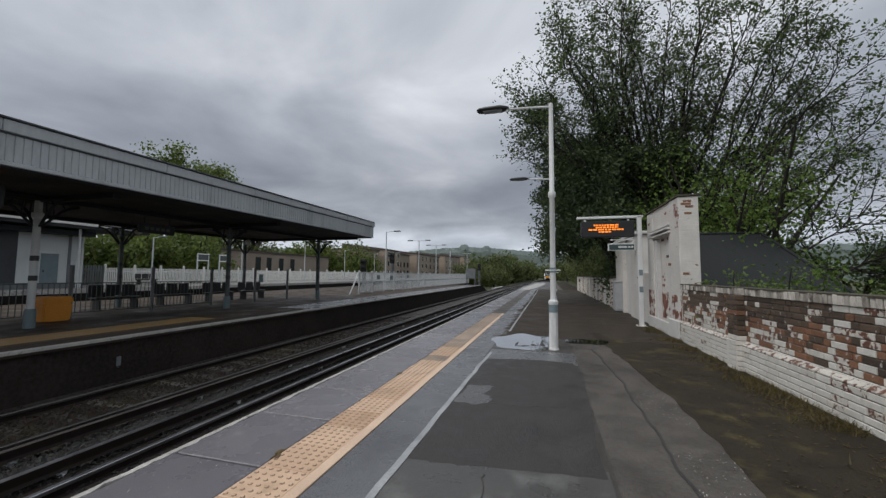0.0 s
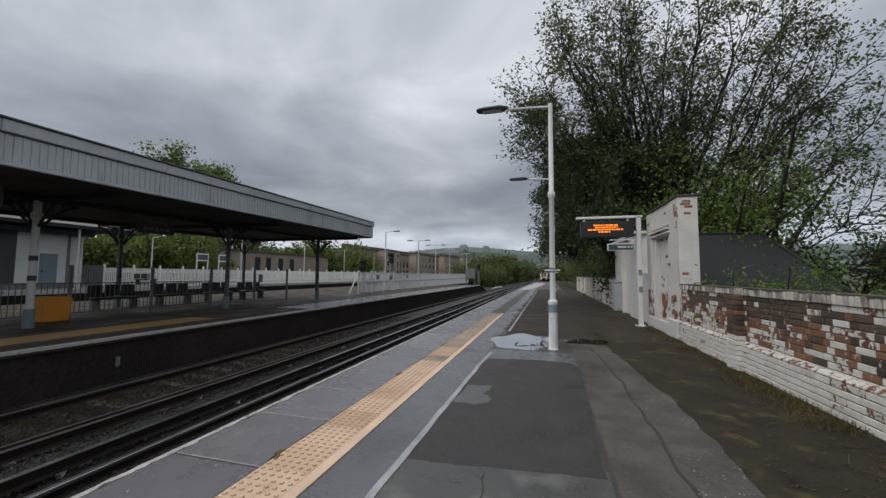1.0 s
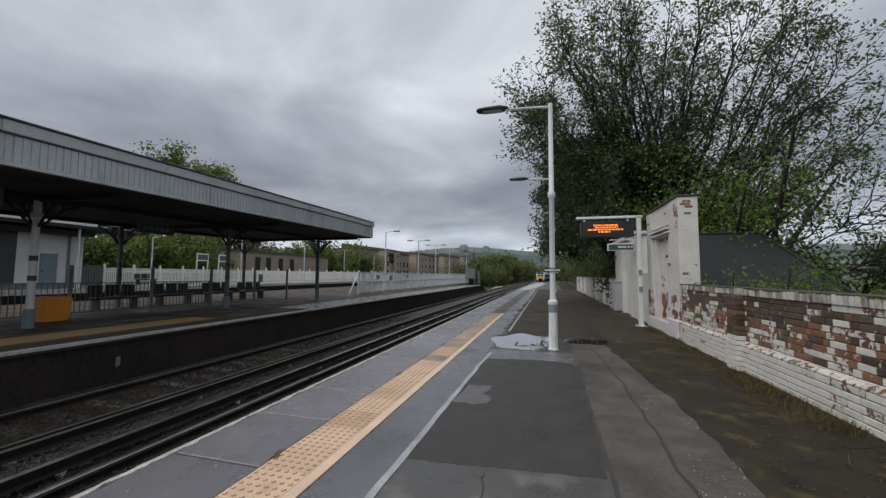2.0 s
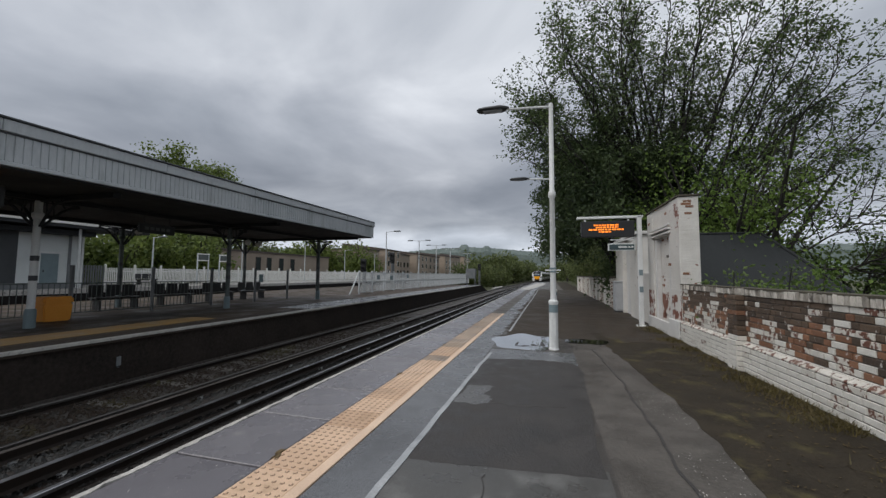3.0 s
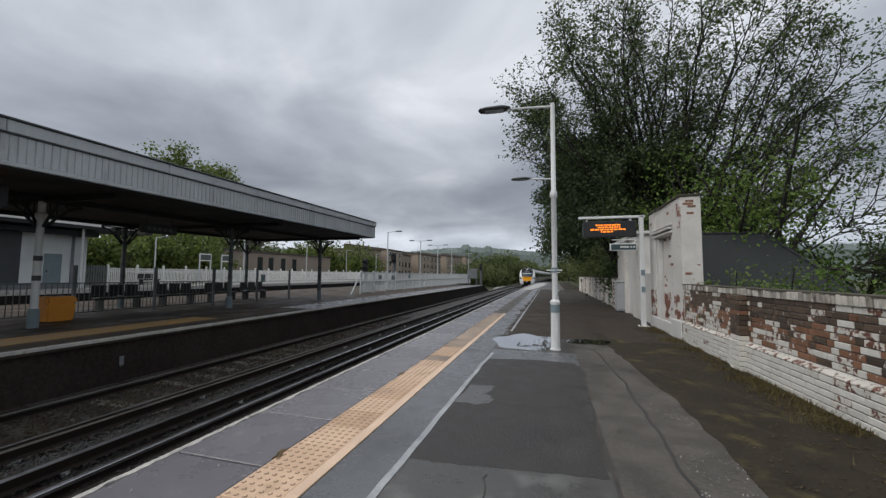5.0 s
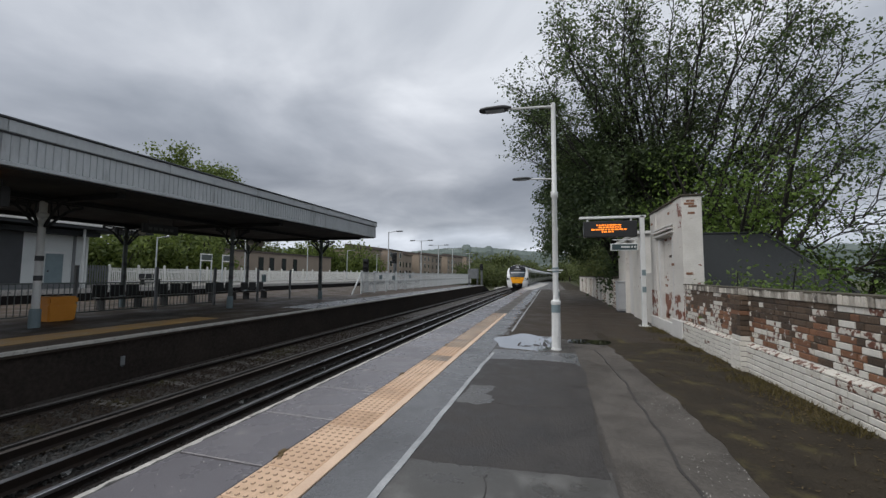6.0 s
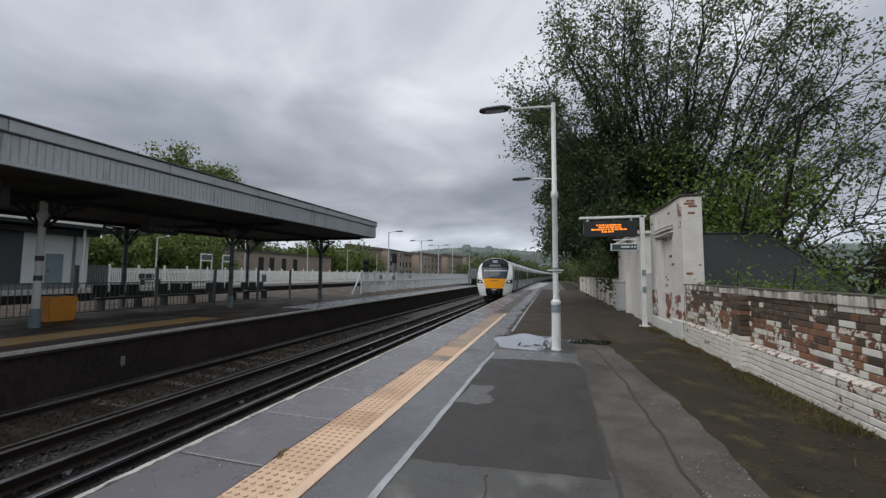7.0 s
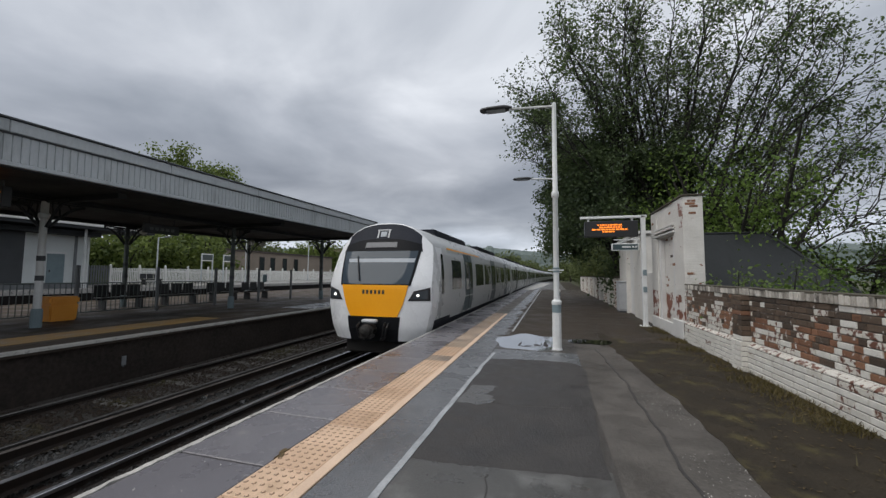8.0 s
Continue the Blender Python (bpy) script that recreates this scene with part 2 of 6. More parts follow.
def lathe(profile, n=16):
    """Round a list of (radius, z) about z."""
    bm = bmesh.new()
    rings = [[bm.verts.new((r * math.cos(k * math.tau / n), r * math.sin(k * math.tau / n), z)) for k in range(n)] for r, z in profile]
    for r0, r1 in zip(rings, rings[1:]):
        for k in range(n):
            bm.faces.new((r0[k], r0[(k + 1) % n], r1[(k + 1) % n], r1[k]))
    bm.faces.new(rings[0][::-1]), bm.faces.new(rings[-1])
    return bm


def mesh_of(name, bm, mat, smooth=False):
    bmesh.ops.recalc_face_normals(bm, faces=bm.faces[:]) if len(bm.faces) < 60000 else None
    me = bpy.data.meshes.new(name)
    bm.to_mesh(me)
    bm.free()
    if smooth:
        me.polygons.foreach_set("use_smooth", [True] * len(me.polygons))
        me.set_sharp_from_angle(angle=radians(40))
    for m in (mat if isinstance(mat, (list, tuple)) else [mat]):
        me.materials.append(m)
    return me


def part(name, bm, mat, parent=None, label="", smooth=False):
    """Link a bmesh as one mesh object, under a thing or a part."""
    ob = new(name, mesh_of(name, bm, mat, smooth))
    if parent:
        ob.parent = parent
    return tagged(ob, label) if label else ob


def piece(name, me, parent, at, turn=0.0):
    ob = new(name, me)
    ob.parent = parent
    ob.matrix_basis = pose(*at, 0, 0, turn)
    return ob


def thing(name, label, category, at=(0, 0, 0), turn=0.0, group="", kind=""):
    ob = new(name)
    ob.empty_display_size = 0.2
    ob.matrix_basis = pose(*at, 0, 0, turn)
    return tagged(ob, label, category, group, kind)


def setting(name, bm, mat, label, category, smooth=False):
    return tagged(part(name, bm, mat, None, "", smooth), label, category, "", "structure")


# ---------------- the line of the railway ----------------
EDGE, FAR_EDGE = -2.88, -9.0
NEAR_TRACK, FAR_TRACK = -4.29, -7.57
RAIL = -0.85
CURVE_FROM, CURVE = 39.0, 2.1e-4


def dev(y):
    """How far the line has swung to the right at y."""
    return CURVE * (y - CURVE_FROM) ** 2 if y > CURVE_FROM else 0.0


def stations(y0, y1, step=5.0):
    n = max(1, math.ceil((y1 - y0) / step))
    return [y0 + (y1 - y0) * i / n for i in range(n + 1)]


def sweep(profile, ys, closed=True):
    """Sweep a profile of (x, z), drawn anticlockwise, along the line."""
    bm = bmesh.new()
    rings = [[bm.verts.new((x + dev(y), y, z)) for x, z in profile] for y in ys]
    n = len(profile)
    for r0, r1 in zip(rings, rings[1:]):
        for k in range(n if closed else n - 1):
            bm.faces.new((r0[k], r0[(k + 1) % n], r1[(k + 1) % n], r1[k]))
    if closed:
        bm.faces.new(rings[0][::-1]), bm.faces.new(rings[-1])
    return bm


def rect(x0, x1, z0, z1):
    return [(x0, z0), (x1, z0), (x1, z1), (x0, z1)]


# ground, one sheet to the horizon
def build_ground():
    bm = bmesh.new()
    bmesh.ops.create_grid(bm, x_segments=60, y_segments=60, size=2500)
    for v in bm.verts:
        v.co.z = -1.25
    setting("ground", bm, M_GROUND, "rough grass and scrub beside the railway", "ground")


build_ground()

PLAT_END = 84.0
setting("ballast_bed", sweep([(-9.2, -1.2), (-2.6, -1.2), (-2.75, -1.0), (-5.1, -0.984), (-5.5, -0.975), (-5.95, -0.955), (-6.5, -0.99), (-8.4, -0.998), (-9.0, -0.96)], stations(-12, 420)), M_BALLAST, "dark wet stone ballast under the tracks", "track bed")


def build_tracks():
    head = lambda x: [(x - 0.035, RAIL - 0.045), (x + 0.035, RAIL - 0.045), (x + 0.035, RAIL - 0.008), (x + 0.027, RAIL), (x - 0.027, RAIL), (x - 0.035, RAIL - 0.008)]
    foot = lambda x: [(x - 0.07, RAIL - 0.155), (x + 0.07, RAIL - 0.155), (x + 0.07, RAIL - 0.140), (x + 0.012, RAIL - 0.12), (x + 0.012, RAIL - 0.045), (x - 0.012, RAIL - 0.045), (x - 0.012, RAIL - 0.12), (x - 0.07, RAIL - 0.140)]
    ys = stations(-12, 420)
    sleeper = mesh_of("sleeper", bbox(-1.27, 1.27, -0.125, 0.125, -0.14, 0.0, 0.015), M_SLEEPER)
    pot = mesh_of("insulator", lathe([(0.07, 0), (0.08, 0.02), (0.045, 0.05), (0.045, 0.10), (0.06, 0.13)], 8), M_WHITEPAINT)
    for centre, side in ((NEAR_TRACK, -1), (FAR_TRACK, 1)):
        t = thing("railway_track", "wet railway track with polished rails on ballast", "track", kind="structure")
        for s in (-1, 1):
            r = part("rail", sweep(foot(centre + s * 0.7525), ys), M_RUST, t, "rusty steel rail")
            part("rail_head", sweep(head(centre + s * 0.7525), ys), M_RAILTOP if side < 0 else M_RAILWORN, r, "polished running surface")
        x = centre + side * (0.7525 + 0.45)
        cz = RAIL + 0.075
        c = part("conductor_rail", sweep([(x - 0.06, cz - 0.13), (x + 0.06, cz - 0.13), (x + 0.03, cz - 0.10), (x + 0.03, cz - 0.035), (x + 0.045, cz - 0.03), (x + 0.045, cz), (x - 0.045, cz), (x - 0.045, cz - 0.03), (x - 0.03, cz - 0.035), (x - 0.03, cz - 0.10)], ys), M_RUST, t, "raised electric third rail")
        part("contact_face", sweep(rect(x - 0.04, x + 0.04, cz + 0.0005, cz + 0.004), ys), M_RAILTOP if side < 0 else M_RAILDULL, c)
        for i in range(150):
            y = -2 + i * 0.65
            piece("sleeper", sleeper, t, (centre + dev(y), y, RAIL - 0.138))
            if i % 4 == 0:
                piece("insulator", pot, t, (x + dev(y), y, RAIL - 0.19))


build_tracks()


def scatter_stones(name, label, n, x0, x1, y0, y1, z, r0, r1, mat, seed):
    """Loose stones over the bed near by, too many to count."""
    rng = np.random.default_rng(seed)
    c = np.stack((rng.uniform(x0, x1, n), y0 + (y1 - y0) * rng.random(n) ** 1.4, z + rng.uniform(-0.016, 0.016, n)), 1)
    r = rng.uniform(r0, r1, (n, 1, 1))
    star = np.array(((1, 0, 0), (0, 1, 0), (-1, 0, 0), (0, -1, 0), (0, 0, 0.8)))
    v = c[:, None, :] + star[None] * r * rng.uniform(0.55, 1.25, (n, 5, 1)) + rng.normal(0, 0.22, (n, 5, 3)) * r
    b = np.arange(n)[:, None, None] * 5
    f = b + np.array(((0, 1, 4), (1, 2, 4), (2, 3, 4), (3, 0, 4)))[None]
    me = bpy.data.meshes.new(name)
    me.from_pydata(v.reshape(-1, 3).tolist(), [], f.reshape(-1, 3).tolist())
    me.materials.append(mat)
    tagged(new(name, me), label, "ballast", "", "stuff")


M_STONE_GREY = material("grey_ballast_stone", (0.012, 0.012, 0.0115), (0.070, 0.069, 0.066), 14, (0.5, 0.85), 0.3, 60, spec=0.3)
M_STONE_BROWN = material("brown_ballast_stone", (0.010, 0.0075, 0.006), (0.044, 0.032, 0.023), 7, (0.6, 0.9), 0.3, 60, spec=0.2, c=(0.045, 0.040, 0.018), c_at=(0.56, 0.7), c_scale=0.8)
scatter_stones("loose_stones", "loose pale grey ballast stones between the tracks", 14000, -6.35, -5.45, 2.0, 30.0, -0.966, 0.016, 0.036, M_STONE_GREY, 3)
scatter_stones("loose_stones", "brown stained ballast stones in the rear track", 15000, -9.0, -6.2, 2.0, 20.0, -0.99, 0.018, 0.040, M_STONE_BROWN, 4)
scatter_stones("loose_stones", "dark ballast stones beside the conductor rail", 5000, -5.5, -4.3, 3.0, 24.0, -0.985, 0.018, 0.036, M_STONE, 5)

# ---------------- near platform ----------------
WALL_X = 2.83
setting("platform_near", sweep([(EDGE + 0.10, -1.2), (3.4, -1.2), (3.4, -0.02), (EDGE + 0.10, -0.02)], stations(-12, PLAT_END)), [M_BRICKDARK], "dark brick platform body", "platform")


def slab(name, x0, x1, y0, y1, mat, label, top=0.0, thick=0.02):
    return setting(name, sweep(rect(x0, x1, top - thick, top), stations(y0, y1, 2.5)), mat, label, "pavement")


slab("pavement_band", -1.52, -1.06, -12, PLAT_END, M_BAND, "wet grey paving band behind the tactile strip")
slab("pavement_main", -1.06, 0.44, -12, PLAT_END, M_ASPHALT, "dark wet asphalt of the platform")
slab("pavement_back", 0.44, 1.44, -12, PLAT_END, M_ASPHALT_OLD, "paler worn asphalt strip of the platform")
slab("pavement_verge", 1.44, 3.3, -12, PLAT_END, M_MOSS, "mossy damp asphalt at the foot of the wall")
# ---------------- train ----------------
M_TRAINWHITE = material("train_white", (0.70, 0.71, 0.72), (0.80, 0.81, 0.82), 1.5, (0.22, 0.34), 0.01, 20, coord="Object", c=(0.40, 0.40, 0.40), c_at=(0.6, 0.85), c_scale=0.8)
M_TRAINGREY = material("train_side_grey", (0.37, 0.38, 0.38), (0.48, 0.485, 0.48), 1.2, (0.24, 0.4), 0.01, 20, coord="Object")
M_TRAINYELLOW = material("train_warning_yellow", (0.92, 0.37, 0.004), (0.97, 0.42, 0.007), 2, (0.3, 0.42), 0.01, 20, coord="Object")
M_TRAINDARK = material("train_dark_grey", (0.018, 0.020, 0.027), (0.034, 0.037, 0.046), 2, (0.5, 0.65), 0.02, 20, coord="Object", spec=0.10)
M_SURROUND = material("black_screen_surround", (0.006, 0.0065, 0.008), (0.012, 0.013, 0.015), 2, (0.45, 0.6), 0.01, 20, coord="Object", spec=0.10)
M_TRAINDOOR = material("train_teal_door", (0.035, 0.060, 0.066), (0.055, 0.085, 0.092), 2, (0.3, 0.45), 0.01, 20, coord="Object")
M_TRAINGLASS = glassy("train_glass", (0.020, 0.026, 0.032), 0.04)
M_SCREEN = glassy("train_windscreen", (0.040, 0.055, 0.070), 0.06)
M_SCREEN.node_tree.nodes["Principled BSDF"].inputs["Specular IOR Level"].default_value = 0.3
M_BLIND = material("train_sun_blind", (0.30, 0.33, 0.36), (0.38, 0.41, 0.44), 2, (0.4, 0.5), 0.01, 20, coord="Object")
M_DESTINATION = material("unlit_destination_panel", (0.075, 0.080, 0.088), (0.11, 0.115, 0.125), 2, (0.3, 0.45), 0.01, 20, coord="Object")
M_HEADGLASS = glassy("headlight_glass", (0.055, 0.065, 0.075), 0.06)
M_UNDER = material("underframe_grime", (0.010, 0.009, 0.008), (0.030, 0.027, 0.024), 3, (0.7, 0.9), 0.2, 20, coord="Object")
M_HEADLIGHT = glow("headlamp_lit", (1.0, 0.97, 0.90), 1.2)
M_PALE_METAL = material("pale_metal_trim", (0.40, 0.41, 0.42), (0.52, 0.53, 0.54), 3, (0.35, 0.5), 0.02, 20, coord="Object")
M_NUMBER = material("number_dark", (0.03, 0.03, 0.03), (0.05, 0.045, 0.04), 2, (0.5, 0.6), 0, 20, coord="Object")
CAR = 20.2


def half_width(z):
    return float(np.interp(z, (0.35, 0.6, 1.0, 1.5, 2.3, 2.8, 3.1), (1.15, 1.23, 1.34, 1.435, 1.42, 1.37, 1.29)))


def roof_line(u):
    return 3.64 - 0.60 * abs(u) ** 2.7


def nose_y(u, z):
    return 0.20 + 0.32 * abs(u) ** 3.8 + 0.40 * max(0.0, z - 1.95) ** 1.15 + 0.25 * max(0.0, 0.9 - z)


def cab_point(u, z, out=0.0):
    return (u * half_width(z), nose_y(u, z) - out, z)


def ring(flat, n_side=8, n_roof=16):
    """Outline of the body from lower side over the roof; flat: without the nose's depth."""
    pts = []
    for i in range(n_side):
        pts.append((-1, 0.60 + (roof_line(1) - 0.60) * i / n_side))
    for i in range(n_roof + 1):
        u = -1 + 2 * i / n_roof
        pts.append((u, roof_line(u)))
    for i in range(n_side):
        pts.append((1, 0.60 + (roof_line(1) - 0.60) * (n_side - 1 - i) / n_side))
    return [Vector((u * half_width(z), 0.0 if flat else nose_y(u, z), z)) for u, z in pts]


def shell(y_front, y_back, nose):
    bm = bmesh.new()
    rings = []
    ys = [y_front, 1.9, y_back] if nose else [y_front, y_back]
    for i, y in enumerate(ys):
        base = ring(not (nose and i == 0))
        rings.append([bm.verts.new((p.x, p.y + (0 if nose and i == 0 else y), p.z)) for p in base])
    for a, b in zip(rings, rings[1:]):
        for k in range(len(a)):
            bm.faces.new((a[k], a[(k + 1) % len(a)], b[(k + 1) % len(a)], b[k]))
    bm.faces.new(rings[-1])
    if not nose:
        bm.faces.new(rings[0][::-1])
    return bm


def cab_patch(left, right, low, high, out, nu=14, nz=10, thick=0.04):
    """A panel lying on the nose between left(f) and right(f), from low to high; f runs 0 to 1 upward."""
    bm = bmesh.new()
    grid = []
    for j in range(nz + 1):
        f = j / nz
        row = []
        for i in range(nu + 1):
            u = left(f) + (right(f) - left(f)) * i / nu
            top = high(u) if callable(high) else high
            z = low + (top - low) * f
            row.append(bm.verts.new(cab_point(u, z, out)))
        grid.append(row)
    for j in range(nz):
        for i in range(nu):
            bm.faces.new((grid[j][i], grid[j][i + 1], grid[j + 1][i + 1], grid[j + 1][i]))
    rim = [grid[0][i] for i in range(nu + 1)] + [grid[j][nu] for j in range(1, nz + 1)] + [grid[nz][i] for i in range(nu - 1, -1, -1)] + [grid[j][0] for j in range(nz - 1, 0, -1)]
    back = [bm.verts.new(v.co + Vector((0, thick, 0))) for v in rim]
    for k in range(len(rim)):
        bm.faces.new((rim[k], back[k], back[(k + 1) % len(rim)], rim[(k + 1) % len(rim)]))
    return bm


def side_panel(side, y0, y1, z0, z1, out, corner=0.06):
    """A panel that follows the side of the body."""
    bm = bmesh.new()
    rows = []
    for z in np.linspace(z0, z1, 6):
        x0, x1 = side * (half_width(float(z)) - 0.03), side * (half_width(float(z)) + out)
        rows.append([bm.verts.new(p) for p in ((x1, y0, z), (x1, y1, z), (x0, y1, z), (x0, y0, z))])
    for a, b in zip(rows, rows[1:]):
        for k in range(4):
            bm.faces.new((a[k], a[(k + 1) % 4], b[(k + 1) % 4], b[k]))
    bm.faces.new(rows[0][::-1]), bm.faces.new(rows[-1])
    return bm


def bogie(parent, y):
    b = part("bogie", bbox(-1.05, 1.05, y - 1.6, y + 1.6, 0.35, 0.72, 0.05), M_UNDER, parent)
    for dy in (-1.15, 1.15):
        for s in (-1, 1):
            w = lathe([(0.40, -0.06), (0.42, -0.03), (0.42, 0.06), (0.30, 0.065), (0.12, 0.04)], 18)
            bmesh.ops.transform(w, matrix=Matrix.Translation((s * 0.75, y + dy, 0.42)) @ Matrix.Rotation(s * math.pi / 2, 4, "Y"), verts=w.verts)
            part("wheel", w, M_UNDER, b)


def carriage_kit(t, y0, y1, doors, windows):
    """Doors, windows and gear common to every carriage."""
    for s in (-1, 1):
        for d in doors:
            door = part("door", side_panel(s, d, d + 1.30, 1.02, 2.98, 0.012), M_TRAINDOOR, t, "dark teal sliding double door")
            for k in (0.10, 0.72):
                part("door_window", side_panel(s, d + k, d + k + 0.48, 1.75, 2.72, 0.018), M_TRAINGLASS, door)
            part("door_seal", side_panel(s, d + 0.64, d + 0.66, 1.04, 2.96, 0.020), M_BLACK, door)
        for a, b in windows:
            part("window", side_panel(s, a, b, 1.82, 2.70, 0.010), M_TRAINGLASS, t, "dark tinted window")
        part("sole_bar", side_panel(s, y0 + 2.0, y1 - 0.1, 0.60, 0.96, 0.008), M_TRAINDARK, t, "dark grey band along the lower side")
        part("dark_sill", side_panel(s, y0 + 1.0, y0 + 2.6, 0.61, 1.06, 0.010), M_TRAINDARK, t) if y1 > 19.9 else None
        part("cant_stripe", side_panel(s, y0 + 2.3, y1 - 0.1, 2.94, 3.0, 0.008), M_TRAINGREY, t)
    part("underframe", bbox(-1.1, 1.1, y0 + 5.0, y1 - 5.0, 0.28, 0.6, 0.05), M_UNDER, t)
    for y in (y0 + 3.1, y1 - 3.0):
        bogie(t, y)
    for a, b in ((0.14, 0.36), (0.50, 0.80)):
        y, e = y0 + (y1 - y0) * a, y0 + (y1 - y0) * b
        part("roof_unit", bbox(-0.80, 0.80, y, e, 3.40, 3.69, 0.06, 2), M_TRAINDARK, t, "dark grey roof equipment box")
    part("gangway", bbox(-0.75, 0.75, y1, y1 + 0.34, 0.9, 3.2, 0.04), M_BLACK, t)


def driving_carriage():
    t = thing("train_carriage", "white electric train driving carriage with yellow nose", "train carriage", group="carriages of the train")
    part("body", shell(0, 20.0, True), M_TRAINGREY, t, "pale grey carriage shell", True)
    part("cab_face", cab_patch(lambda f: -1, lambda f: 1, 0.60, roof_line, 0.0, 40, 30, 0.05), M_TRAINWHITE, t, "white rounded cab front", True)
    for s in (-1, 1):
        # white cab flank that wraps from the nose to behind the cab
        bm = bmesh.new()
        rows = []
        for z in np.linspace(0.75, 3.0, 12):
            z = float(z)
            ys = [nose_y(1, z) - 0.004, nose_y(1, z) + 0.30, nose_y(1, z) + 0.55 + 0.10 * (z - 0.75)]
            rows.append([bm.verts.new((s * (half_width(z) + o), y, z)) for y, o in zip(ys, (0.006, 0.012, 0.004))])
        for a, b in zip(rows, rows[1:]):
            for k in range(2):
                bm.faces.new((a[k], a[k + 1], b[k + 1], b[k]))
        part("cab_flank", bm, M_TRAINWHITE, t, "", True)
        part("gold_stripe", side_panel(s, 2.3, 7.5, 3.0, 3.05, 0.010), M_TRAINYELLOW, t, "thin yellow line below the roof")
        part("cab_window", side_panel(s, 1.46, 1.66, 1.74, 2.82, 0.012), M_TRAINGLASS, t, "narrow cab side window")
    roof = part("hood", cab_patch(lambda f: -0.83 + 0.02 * f, lambda f: 0.83 - 0.02 * f, 2.84, lambda u: roof_line(u) - 0.025, 0.010, 30, 8), M_TRAINDARK, t, "dark grey brow over the windscreen", True)
    screen = part("windscreen_surround", cab_patch(lambda f: -0.675 - 0.155 * f, lambda f: 0.675 + 0.155 * f, 1.97, lambda u: 3.20 - 0.26 * abs(u) ** 2.4, 0.018, 28, 12), M_SURROUND, t, "black windscreen surround", True)
    part("windscreen", cab_patch(lambda f: -0.645 - 0.115 * f, lambda f: 0.645 + 0.115 * f, 2.01, 2.86, 0.028, 24, 10), M_SCREEN, screen, "sloping tinted windscreen", True)
    part("sun_blind", cab_patch(lambda f: -0.60 - 0.03 * f, lambda f: 0.70 + 0.02 * f, 2.56, 2.66, 0.032, 20, 3), M_BLIND, screen)
    part("destination_panel", cab_patch(lambda f: -0.34, lambda f: 0.34, 2.96, 3.10, 0.030, 12, 3), M_DESTINATION, screen, "pale destination panel")
    part("wiper", tube(bmesh.new(), [cab_point(-0.28, 2.10, 0.06), cab_point(-0.36, 2.45, 0.06), cab_point(-0.43, 2.72, 0.05)], 0.018, 6), M_BLACK, screen)
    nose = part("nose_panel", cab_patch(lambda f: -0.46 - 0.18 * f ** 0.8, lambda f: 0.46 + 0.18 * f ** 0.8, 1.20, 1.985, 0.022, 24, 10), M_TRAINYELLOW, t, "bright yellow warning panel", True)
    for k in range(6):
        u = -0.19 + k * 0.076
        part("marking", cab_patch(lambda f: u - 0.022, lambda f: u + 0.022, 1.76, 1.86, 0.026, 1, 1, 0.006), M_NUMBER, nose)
    for s in (-1, 1):
        lf = (lambda f: 0.63 + 0.10 * f) if s > 0 else (lambda f: -0.985)
        rt = (lambda f: 0.985) if s > 0 else (lambda f: -0.63 - 0.10 * f)
        pod = part("headlight", cab_patch(lf, rt, 1.60, lambda u: 1.72 + 0.22 * abs(u) ** 2, 0.014, 10, 6), M_BLACK, t, "black swept headlight pod")
        gl = (lambda f: 0.70 + 0.08 * f) if s > 0 else (lambda f: -0.955)
        gr = (lambda f: 0.955) if s > 0 else (lambda f: -0.70 - 0.08 * f)
        part("headlight_glass", cab_patch(gl, gr, 1.645, lambda u: 1.69 + 0.20 * abs(u) ** 2, 0.020, 8, 4), M_HEADGLASS, pod, "clear swept headlight glass", True)
        bulb = lathe([(0.036, 0.0), (0.034, 0.015), (0.020, 0.025)], 14)
        p = cab_point(s * 0.80, 1.735, 0.024)
        bmesh.ops.transform(bulb, matrix=Matrix.Translation(p) @ Matrix.Rotation(math.pi / 2, 4, "X"), verts=bulb.verts)
        part("lamp", bulb, M_HEADLIGHT, pod, "lit white headlamp")
    part("coupler_recess", cab_patch(lambda f: -0.52, lambda f: 0.52, 0.58, 1.20, 0.012, 12, 6), M_SURROUND, t, "black coupler recess")
    bm = bmesh.new()
    tube(bm, [(0, 0.35, 0.90), (0, -0.12, 0.90), (0, -0.14, 0.90)], [0.13, 0.11, 0.17], 12)
    tube(bm, [(0, -0.14, 0.90), (0, -0.26, 0.90), (0, -0.32, 0.90)], [0.15, 0.14, 0.05], 12)
    box(bm, -0.15, 0.15, -0.20, 0.0, 0.72, 0.80)
    part("coupler", bm, M_UNDER, t, "dark steel coupler")
    part("cover_plate", bbox(-0.20, 0.20, -0.06, 0.10, 1.06, 1.15, 0.03), M_PALE_METAL, t)
    for hx, dz in ((-0.36, 0.0), (0.34, 0.05), (0.42, 0.0)):
        part("hose", tube(bmesh.new(), [(hx, 0.30, 1.10), (hx * 1.04, 0.06, 0.95 + dz), (hx * 0.9, 0.10, 0.70), (hx * 0.6, 0.2, 0.62)], 0.025, 6), M_BLACK, t)
    part("snow_guard", bbox(-0.95, 0.95, 0.55, 0.75, 0.22, 0.6, 0.04), M_UNDER, t)
    bm = bmesh.new()
